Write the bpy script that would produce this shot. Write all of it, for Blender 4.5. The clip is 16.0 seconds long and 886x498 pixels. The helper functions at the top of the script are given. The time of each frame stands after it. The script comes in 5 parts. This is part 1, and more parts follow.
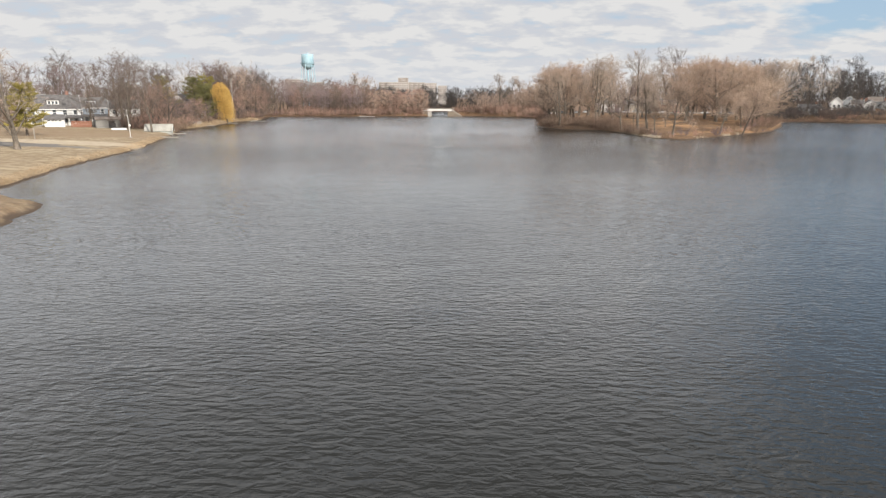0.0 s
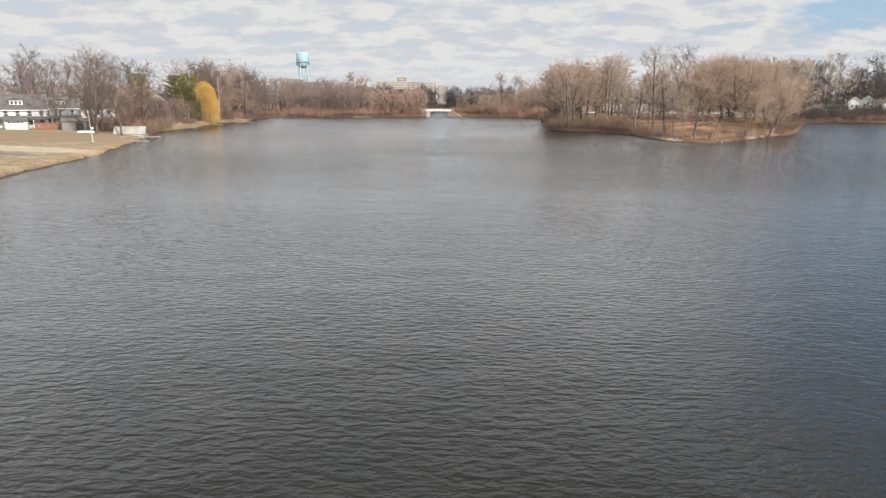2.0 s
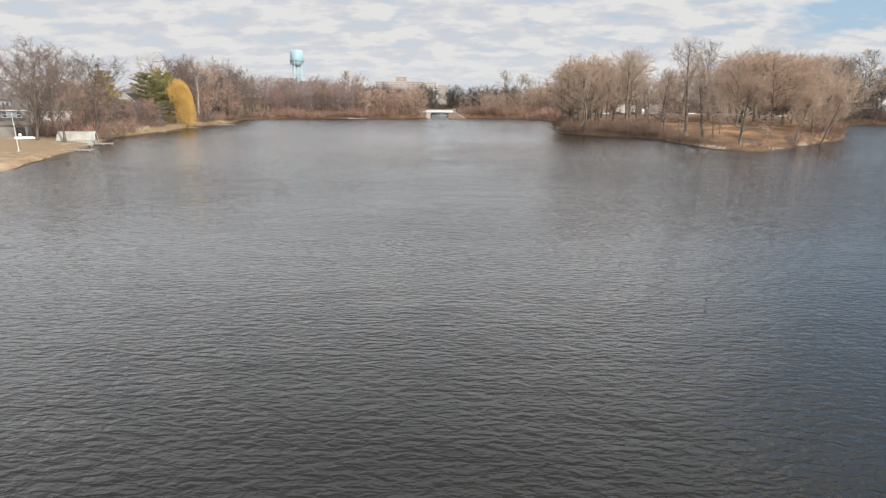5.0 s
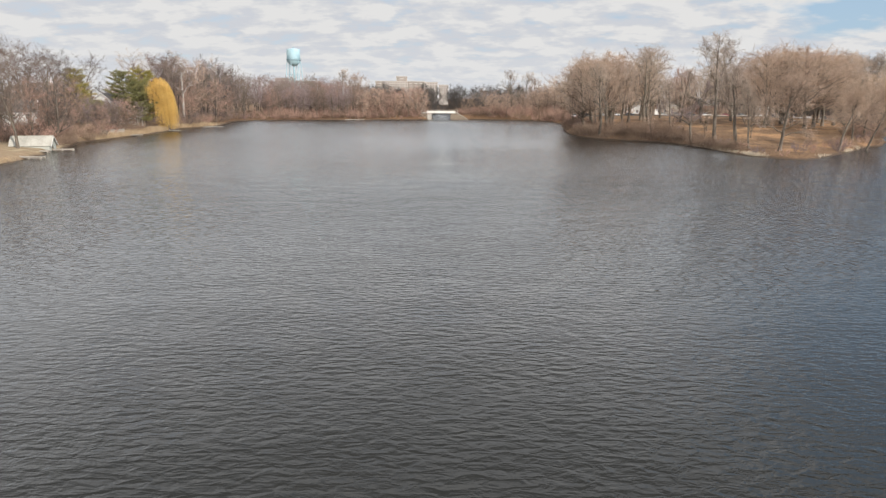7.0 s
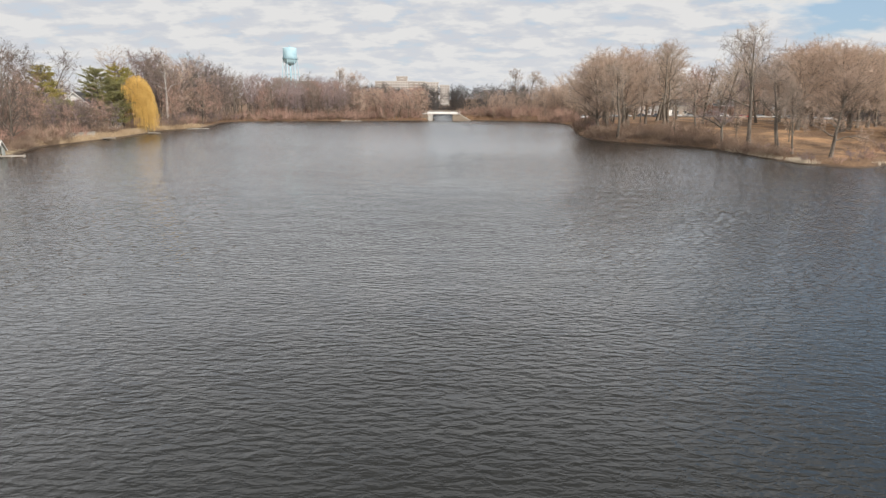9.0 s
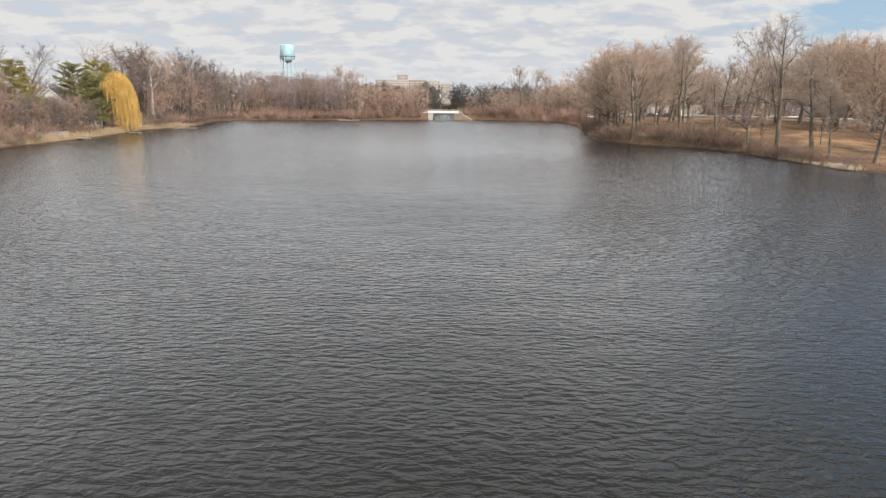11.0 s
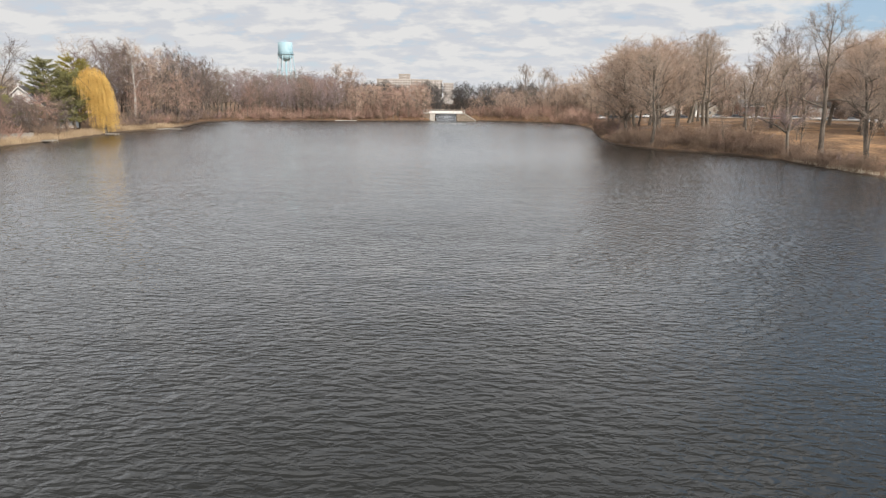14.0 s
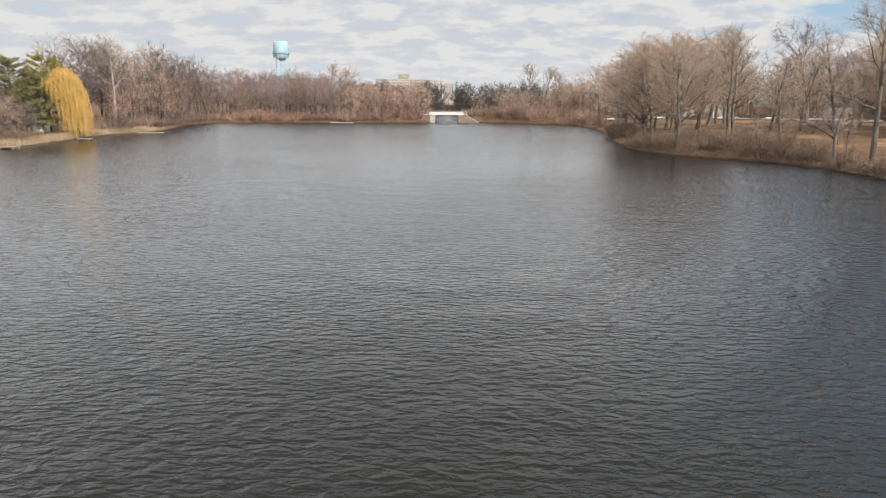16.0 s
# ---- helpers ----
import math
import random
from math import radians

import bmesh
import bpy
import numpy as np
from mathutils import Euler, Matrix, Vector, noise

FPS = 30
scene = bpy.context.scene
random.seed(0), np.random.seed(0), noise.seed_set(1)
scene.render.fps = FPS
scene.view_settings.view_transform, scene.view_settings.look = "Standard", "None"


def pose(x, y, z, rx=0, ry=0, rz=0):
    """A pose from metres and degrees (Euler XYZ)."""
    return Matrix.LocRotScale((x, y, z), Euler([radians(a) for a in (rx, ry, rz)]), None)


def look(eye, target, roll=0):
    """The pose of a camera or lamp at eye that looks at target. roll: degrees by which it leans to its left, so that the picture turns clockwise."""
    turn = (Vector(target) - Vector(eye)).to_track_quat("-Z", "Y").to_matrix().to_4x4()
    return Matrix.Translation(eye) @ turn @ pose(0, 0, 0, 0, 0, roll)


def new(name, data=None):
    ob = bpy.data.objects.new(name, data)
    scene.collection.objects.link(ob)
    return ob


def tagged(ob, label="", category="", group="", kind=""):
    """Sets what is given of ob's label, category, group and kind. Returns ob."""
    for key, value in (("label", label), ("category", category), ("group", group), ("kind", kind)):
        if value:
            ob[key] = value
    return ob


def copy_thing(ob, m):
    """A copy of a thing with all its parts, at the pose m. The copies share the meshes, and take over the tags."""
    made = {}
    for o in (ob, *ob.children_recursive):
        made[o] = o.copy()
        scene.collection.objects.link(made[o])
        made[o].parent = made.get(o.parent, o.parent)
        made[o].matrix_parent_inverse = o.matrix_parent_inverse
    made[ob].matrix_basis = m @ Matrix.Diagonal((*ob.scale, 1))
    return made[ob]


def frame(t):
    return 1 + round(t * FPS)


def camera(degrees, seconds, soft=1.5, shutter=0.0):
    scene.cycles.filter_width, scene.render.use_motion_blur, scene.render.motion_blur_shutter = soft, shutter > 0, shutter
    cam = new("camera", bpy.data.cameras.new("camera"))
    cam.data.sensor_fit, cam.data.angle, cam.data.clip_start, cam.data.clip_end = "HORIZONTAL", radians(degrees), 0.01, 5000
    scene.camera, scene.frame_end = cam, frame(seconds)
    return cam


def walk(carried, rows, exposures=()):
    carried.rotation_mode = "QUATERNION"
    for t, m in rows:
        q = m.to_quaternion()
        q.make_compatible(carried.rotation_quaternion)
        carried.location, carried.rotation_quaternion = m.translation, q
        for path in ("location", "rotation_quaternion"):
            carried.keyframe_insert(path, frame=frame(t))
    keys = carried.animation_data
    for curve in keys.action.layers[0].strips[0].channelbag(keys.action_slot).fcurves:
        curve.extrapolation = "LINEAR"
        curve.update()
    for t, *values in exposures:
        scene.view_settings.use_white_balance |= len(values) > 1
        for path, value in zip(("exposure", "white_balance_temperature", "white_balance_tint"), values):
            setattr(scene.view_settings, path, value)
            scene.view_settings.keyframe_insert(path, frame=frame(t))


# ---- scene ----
cam = camera(72.0, 16.0, soft=1.3)
PATH = [
    (0, (0.574, -6.021, 11.801), (0.581, -4.08, 11.319), 0.4),
    (0.5, (0.494, -1.721, 11.85), (0.502, 0.22, 11.367), 0.4),
    (1, (0.584, 2.527, 11.91), (0.593, 4.467, 11.427), 0.4),
    (1.5, (0.657, 6.993, 11.839), (0.666, 8.933, 11.356), 0.4),
    (2, (0.658, 11.378, 11.801), (0.667, 13.319, 11.318), 0.4),
    (2.5, (0.637, 15.745, 11.777), (0.646, 17.685, 11.294), 0.4),
    (3, (0.512, 20.114, 11.759), (0.52, 22.054, 11.276), 0.4),
    (3.5, (0.554, 24.491, 11.872), (0.563, 26.432, 11.389), 0.4),
    (4, (0.564, 29.028, 11.835), (0.572, 30.969, 11.352), 0.4),
    (6.5, (0.174, 50.965, 11.716), (0.18, 52.906, 11.234), 0.4),
    (7, (0.126, 55.238, 11.717), (0.13, 57.179, 11.235), 0.4),
    (7.5, (0.021, 59.57, 11.789), (0.025, 61.511, 11.307), 0.4),
    (8, (-0.172, 63.885, 11.659), (-0.168, 65.827, 11.178), 0.5),
    (8.5, (-0.352, 68.084, 11.6), (-0.349, 70.025, 11.12), 0.5),
    (9, (-0.379, 72.089, 11.431), (-0.377, 74.03, 10.951), 0.4),
    (11.5, (-0.051, 86.622, 11.137), (-0.053, 88.562, 10.654), 0.6),
    (12, (0.009, 88.788, 11.133), (0.006, 90.729, 10.65), 0.6),
    (12.5, (0.069, 90.816, 11.009), (0.066, 92.756, 10.525), 0.6),
    (13, (-0.051, 93.041, 11.109), (-0.056, 94.981, 10.624), 0.7),
    (13.5, (-0.046, 95.7, 11.187), (-0.052, 97.64, 10.701), 0.7),
    (14, (-0.08, 98.702, 11.078), (-0.088, 100.643, 10.594), 0.7),
    (14.5, (-0.253, 101.825, 11.078), (-0.26, 103.765, 10.595), 0.7),
    (15, (-0.354, 105.205, 11.081), (-0.362, 107.145, 10.598), 0.6),
    (15.5, (-0.465, 108.758, 11.138), (-0.473, 110.699, 10.655), 0.6),
    (16, (-0.749, 112.385, 11.237), (-0.756, 114.326, 10.754), 0.6),
]
walk(cam, [(t, look(eye, target, roll)) for t, eye, target, roll in PATH])

# ---- light ----
SUN = Vector((0.58, -0.63, 0.52)).normalized()
sun = new("sun", bpy.data.lights.new("sun", "SUN"))
sun.matrix_world = look(SUN * 300, (0, 0, 0))
sun.data.energy, sun.data.angle, sun.data.color = 5.0, radians(0.8), (1.0, 0.935, 0.86)

world = bpy.data.worlds.new("sky")
scene.world = world
world.use_nodes = True


def node(tree, kind, **values):
    n = tree.nodes.new(kind)
    for key, value in values.items():
        if key.startswith("in_"):
            n.inputs[int(key[3:])].default_value = value
    return n


def math_node(tree, op, a, b=None, clamp=False, smooth=None):
    n = tree.nodes.new("ShaderNodeMath")
    n.operation, n.use_clamp = op, clamp
    if smooth is not None:
        n.inputs[2].default_value = smooth
    for i, v in enumerate((a, b)):
        if v is None:
            continue
        if isinstance(v, (int, float)):
            n.inputs[i].default_value = v
        else:
            tree.links.new(v, n.inputs[i])
    return n.outputs[0]


def mix_colour(tree, fac, a, b, blend="MIX"):
    n = tree.nodes.new("ShaderNodeMix")
    n.data_type, n.blend_type = "RGBA", blend
    for socket, v in ((n.inputs[0], fac), (n.inputs[6], a), (n.inputs[7], b)):
        if isinstance(v, (int, float)):
            socket.default_value = v
        elif isinstance(v, tuple):
            socket.default_value = (*v, 1) if len(v) == 3 else v
        else:
            tree.links.new(v, socket)
    return n.outputs[2]


def ramp(tree, fac, stops):
    n = tree.nodes.new("ShaderNodeValToRGB")
    while len(n.color_ramp.elements) < len(stops):
        n.color_ramp.elements.new(0.5)
    for el, (p, c) in zip(n.color_ramp.elements, stops):
        el.position, el.color = p, (*c, 1) if len(c) == 3 else c
    tree.links.new(fac, n.inputs[0])
    return n.outputs[0]


def build_sky():
    """Blue sky with a broken deck of flat-based cumulus, seen in perspective towards the horizon."""
    t = world.node_tree
    t.nodes.clear()
    out, back = t.nodes.new("ShaderNodeOutputWorld"), t.nodes.new("ShaderNodeBackground")
    back.inputs[1].default_value = 0.1
    sky = t.nodes.new("ShaderNodeTexSky")
    sky.sky_type, sky.sun_disc = "NISHITA", False
    sky.sun_elevation, sky.sun_rotation = math.asin(SUN.z), math.atan2(SUN.x, SUN.y)
    coord = t.nodes.new("ShaderNodeTexCoord")
    sep = t.nodes.new("ShaderNodeSeparateXYZ")
    t.links.new(coord.outputs["Generated"], sep.inputs[0])
    up = math_node(t, "MAXIMUM", sep.outputs[2], 0.0)

    def deck(lift, dx, dy):
        inv = math_node(t, "DIVIDE", 1.0, math_node(t, "ADD", up, 0.24 + lift))
        comb = t.nodes.new("ShaderNodeCombineXYZ")
        t.links.new(math_node(t, "ADD", math_node(t, "MULTIPLY", math_node(t, "MULTIPLY", sep.outputs[0], inv), 0.8), dx), comb.inputs[0])
        t.links.new(math_node(t, "ADD", math_node(t, "MULTIPLY", sep.outputs[1], inv), dy), comb.inputs[1])
        return comb.outputs[0]

    def puffs(vec, scale, detail=5.0, rough=0.52):
        n = t.nodes.new("ShaderNodeTexNoise")
        n.noise_dimensions = "2D"
        n.inputs["Scale"].default_value, n.inputs["Detail"].default_value, n.inputs["Roughness"].default_value = scale, detail, rough
        t.links.new(vec, n.inputs["Vector"])
        return n.outputs[0]

    low = puffs(deck(0, 3.1, 7.7), 6.6, 8.0, 0.54)
    high = puffs(deck(0.03, 3.1, 7.7), 6.6, 8.0, 0.54)
    big = puffs(deck(0, 11.0, 2.0), 0.16, 2.0)
    # clear gap in the cloud over the park
    gap = t.nodes.new("ShaderNodeVectorMath")
    gap.operation = "DISTANCE"
    scaled = t.nodes.new("ShaderNodeVectorMath")
    scaled.operation = "MULTIPLY"
    scaled.inputs[1].default_value = (1.0, 1.0, 2.6)
    t.links.new(coord.outputs["Generated"], scaled.inputs[0])
    t.links.new(scaled.outputs[0], gap.inputs[0])
    gap.inputs[1].default_value = (0.525, 0.84, 0.112 * 2.6)
    hole = math_node(t, "MULTIPLY", math_node(t, "SUBTRACT", 1.0, math_node(t, "DIVIDE", gap.outputs["Value"], 0.10), True), 0.45)
    cover = math_node(t, "ADD", low, math_node(t, "MULTIPLY", math_node(t, "SUBTRACT", big, 0.5), 0.35))
    # the deck breaks up towards the sun, high over the right-hand shore
    open_sky = math_node(t, "MULTIPLY", math_node(t, "MULTIPLY", math_node(t, "MAXIMUM", math_node(t, "SUBTRACT", sep.outputs[0], 0.28), 0.0), up), 6.0)
    open_sky = math_node(t, "MULTIPLY", open_sky, math_node(t, "DIVIDE", math_node(t, "SUBTRACT", 0.60, up), 0.25, True))
    cover = math_node(t, "SUBTRACT", math_node(t, "SUBTRACT", cover, hole), open_sky)
    mask = ramp(t, cover, [(0.07, (0, 0, 0)), (0.42, (1, 1, 1))])
    # bright sunlit tops where the cloud thins upwards, grey bases where it is thick above
    lit = math_node(t, "ADD", math_node(t, "MULTIPLY", math_node(t, "SUBTRACT", low, high), 2.1), math_node(t, "MULTIPLY", low, 0.9))
    tone = ramp(t, lit, [(0.15, (6.2, 6.4, 6.85)), (0.45, (6.8, 6.88, 7.08)), (0.75, (7.7, 7.65, 7.6))])
    # brightness added just above the view's top edge, eased off overhead, for water reflections
    reflection_boost = math_node(t, "MULTIPLY", ramp(t, up, [(0.145, (0.392, 0.392, 0.392)), (0.225, (1, 1, 1)), (0.44, (1, 1, 1)), (0.8, (0.45, 0.45, 0.45))]), 2.55)
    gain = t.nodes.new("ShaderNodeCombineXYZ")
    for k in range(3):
        t.links.new(reflection_boost, gain.inputs[k])
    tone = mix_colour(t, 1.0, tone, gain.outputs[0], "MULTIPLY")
    clear = mix_colour(t, 0.6, sky.outputs[0], (4.7, 6.5, 8.6))
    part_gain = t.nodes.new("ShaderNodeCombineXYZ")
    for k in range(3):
        t.links.new(math_node(t, "ADD", 0.7, math_node(t, "MULTIPLY", reflection_boost, 0.3)), part_gain.inputs[k])
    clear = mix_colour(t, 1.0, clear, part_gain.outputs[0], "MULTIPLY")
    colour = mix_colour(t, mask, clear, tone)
    # pale haze low over the horizon
    haze = math_node(t, "SUBTRACT", 1.0, math_node(t, "DIVIDE", up, 0.09), True)
    colour = mix_colour(t, math_node(t, "MULTIPLY", haze, 0.55), colour, (7.3, 7.4, 7.6))
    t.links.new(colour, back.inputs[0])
    t.links.new(back.outputs[0], out.inputs[0])


build_sky()


# ---- materials ----
def surface(name, dark, light, scale=1.0, rough=0.85, bump=0.0, metal=0.0, fine=8.0, vary=0.0, stretch=(1, 1, 1), spec=0.3):
    """A surface that wanders between two colours at two scales; vary: how much single objects differ."""
    m = bpy.data.materials.new(name)
    m.use_nodes = True
    t = m.node_tree
    b = t.nodes["Principled BSDF"]
    b.inputs["Roughness"].default_value, b.inputs["Metallic"].default_value = rough, metal
    b.inputs["Specular IOR Level"].default_value = spec
    coord, mapping = t.nodes.new("ShaderNodeTexCoord"), t.nodes.new("ShaderNodeMapping")
    mapping.inputs["Scale"].default_value = stretch
    t.links.new(coord.outputs["Object"], mapping.inputs[0])
    big, small = t.nodes.new("ShaderNodeTexNoise"), t.nodes.new("ShaderNodeTexNoise")
    for n, s, d in ((big, scale, 3), (small, scale * fine, 4)):
        n.inputs["Scale"].default_value, n.inputs["Detail"].default_value = s, d
        t.links.new(mapping.outputs[0], n.inputs["Vector"])
    f = math_node(t, "ADD", math_node(t, "MULTIPLY", big.outputs[0], 0.6), math_node(t, "MULTIPLY", small.outputs[0], 0.4))
    colour = ramp(t, f, [(0.36, dark), (0.64, light)])
    if vary:
        info = t.nodes.new("ShaderNodeObjectInfo")
        hsv = t.nodes.new("ShaderNodeHueSaturation")
        t.links.new(math_node(t, "ADD", 1 - vary, math_node(t, "MULTIPLY", info.outputs["Random"], 2 * vary)), hsv.inputs["Value"])
        t.links.new(math_node(t, "ADD", 0.5 - vary * 0.03, math_node(t, "MULTIPLY", info.outputs["Random"], vary * 0.06)), hsv.inputs["Hue"])
        t.links.new(colour, hsv.inputs["Color"])
        colour = hsv.outputs[0]
    t.links.new(colour, b.inputs["Base Color"])
    if bump:
        bm_node = t.nodes.new("ShaderNodeBump")
        bm_node.inputs["Strength"].default_value, bm_node.inputs["Distance"].default_value = 0.6, bump
        t.links.new(small.outputs[0], bm_node.inputs["Height"])
        t.links.new(bm_node.outputs[0], b.inputs["Normal"])
    return m


def water_surface():
    m = bpy.data.materials.new("lake_water")
    m.use_nodes = True
    t = m.node_tree
    b = t.nodes["Principled BSDF"]
    b.inputs["Base Color"].default_value = (0.0125, 0.0125, 0.0110, 1)
    b.inputs["IOR"].default_value = 1.33
    coord = t.nodes.new("ShaderNodeTexCoord")

    def noise_at(scale, stretch, turn, detail, shift=(0, 0, 0), rough=0.5):
        mp = t.nodes.new("ShaderNodeMapping")
        mp.inputs["Scale"].default_value, mp.inputs["Rotation"].default_value = stretch, (0, 0, radians(turn))
        add = t.nodes.new("ShaderNodeVectorMath")
        add.inputs[1].default_value = shift
        t.links.new(coord.outputs["Object"], add.inputs[0])
        t.links.new(add.outputs[0], mp.inputs[0])
        n = t.nodes.new("ShaderNodeTexNoise")
        n.noise_dimensions = "2D"
        n.inputs["Scale"].default_value, n.inputs["Detail"].default_value = scale, detail
        n.inputs["Roughness"].default_value, n.inputs["Distortion"].default_value = rough, 0.35
        t.links.new(mp.outputs[0], n.inputs["Vector"])
        return n.outputs[0]

    def slopes(scale, stretch, turn, detail, amp):
        """Steepness of a wave field along x and y."""
        e = 0.12 / scale
        h = noise_at(scale, stretch, turn, detail)
        out = []
        for shift in ((e, 0, 0), (0, e, 0)):
            d = math_node(t, "SUBTRACT", h, noise_at(scale, stretch, turn, detail, shift))
            out.append(math_node(t, "MULTIPLY", d, amp / e))
        return out

    ripple = slopes(2.9, (0.40, 1.0, 1), 9, 3.0, 0.124)
    cross = slopes(4.6, (0.45, 1.0, 1), -14, 2.0, 0.025)
    swell = slopes(0.35, (0.5, 1.0, 1), 8, 0.0, 0.10)
    gust = noise_at(0.02, (0.7, 1.0, 1), 20, 2.0)
    calm = ramp(t, gust, [(0.35, (0.75, 0.75, 0.75)), (0.62, (1.1, 1.1, 1.1))])
    place = t.nodes.new("ShaderNodeSeparateXYZ")
    t.links.new(coord.outputs["Object"], place.inputs[0])
    reach = math_node(t, "DIVIDE", place.outputs[1], 400.0, True)
    rough = ramp(t, reach, [(y / 400, (a / 2, a / 2, a / 2)) for y, a in ((0, 0.56), (25, 0.62), (88, 0.72), (106, 1.05), (126, 1.5), (138, 1.35), (165, 0.76), (240, 0.85), (320, 1.5), (400, 1.9))])
    # calmer water under the west bank
    fade = math_node(t, "DIVIDE", math_node(t, "SUBTRACT", place.outputs[1], 170.0), 110.0, True)
    fade = math_node(t, "MULTIPLY", fade, math_node(t, "DIVIDE", math_node(t, "SUBTRACT", -52.0, place.outputs[0]), 25.0, True))
    calm = math_node(t, "MULTIPLY", calm, math_node(t, "MULTIPLY", rough, math_node(t, "SUBTRACT", 2.0, math_node(t, "MULTIPLY", fade, 0.8))))
    # tilt of the normals along the lake, fitted to the camera's view
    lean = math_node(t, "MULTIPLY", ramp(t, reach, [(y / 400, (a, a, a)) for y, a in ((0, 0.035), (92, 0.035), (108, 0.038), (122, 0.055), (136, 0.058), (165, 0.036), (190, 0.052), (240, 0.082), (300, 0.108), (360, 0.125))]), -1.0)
    comb = t.nodes.new("ShaderNodeCombineXYZ")
    for k in range(2):
        total = math_node(t, "ADD", math_node(t, "ADD", ripple[k], cross[k]), swell[k])
        wave = math_node(t, "MULTIPLY", total, calm)
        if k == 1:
            # flat backs, steep near faces; normals tilted towards the camera to reflect higher sky
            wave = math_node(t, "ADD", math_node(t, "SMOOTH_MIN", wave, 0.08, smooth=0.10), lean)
        t.links.new(wave, comb.inputs[k])
    comb.inputs[2].default_value = 1.0
    unit = t.nodes.new("ShaderNodeVectorMath")
    unit.operation = "NORMALIZE"
    t.links.new(comb.outputs[0], unit.inputs[0])
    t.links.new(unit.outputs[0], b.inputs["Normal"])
    b.inputs["Roughness"].default_value = 0.03
    return m


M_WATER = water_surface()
M_BARK = surface("grey_brown_bark", (0.068, 0.056, 0.044), (0.215, 0.178, 0.142), 1.2, 0.95, 0.02, vary=0.18, stretch=(1, 1, 0.35))
M_PALE_BARK = surface("pale_mottled_bark", (0.26, 0.235, 0.21), (0.60, 0.57, 0.53), 1.4, 0.9, 0.01, stretch=(1, 1, 0.5))
M_TWIG = surface("red_brown_twigs", (0.405, 0.293, 0.218), (0.59, 0.447, 0.345), 0.12, 0.95, vary=0.16)
M_TWIG_MAUVE = surface("mauve_grey_twigs", (0.19, 0.141, 0.134), (0.32, 0.247, 0.236), 0.12, 0.95, vary=0.15)
M_TWIG_GREY = surface("grey_twigs", (0.38, 0.30, 0.242), (0.57, 0.465, 0.378), 0.12, 0.95, vary=0.15)
M_TWIG_RED = surface("rusty_twigs", (0.31, 0.192, 0.146), (0.46, 0.305, 0.242), 0.12, 0.95, vary=0.15)
# darker brown twigs, with the west bank's cloud shadow put into the colour
M_TWIG_DARK = surface("shaded_brown_twigs", (0.115, 0.085, 0.072), (0.225, 0.172, 0.142), 0.12, 0.95, vary=0.18)
# dark grey twigs; cloud shadow over the inlet woods is put into this colour
M_TWIG_SHADE = surface("shaded_dark_grey_twigs", (0.055, 0.050, 0.048), (0.118, 0.107, 0.101), 0.12, 0.95, vary=0.15)
M_WILLOW = surface("yellow_willow_withies", (0.44, 0.265, 0.065), (0.66, 0.43, 0.135), 0.3, 0.8, fine=5)
M_NEEDLE = surface("dark_green_needles", (0.15, 0.15, 0.062), (0.32, 0.30, 0.125), 0.25, 0.8, vary=0.2)
M_NEEDLE_OLD = surface("yellow_green_needles", (0.19, 0.16, 0.042), (0.36, 0.29, 0.09), 0.25, 0.85, vary=0.15)
M_REED = surface("dry_reeds", (0.27, 0.19, 0.115), (0.50, 0.385, 0.25), 0.15, 0.9, fine=12)
M_REED_PALE = surface("bleached_reeds", (0.46, 0.38, 0.28), (0.72, 0.63, 0.50), 0.3, 0.9, fine=12)
M_BRUSH = surface("brown_brush", (0.18, 0.125, 0.092), (0.33, 0.235, 0.17), 0.2, 0.95, vary=0.2)


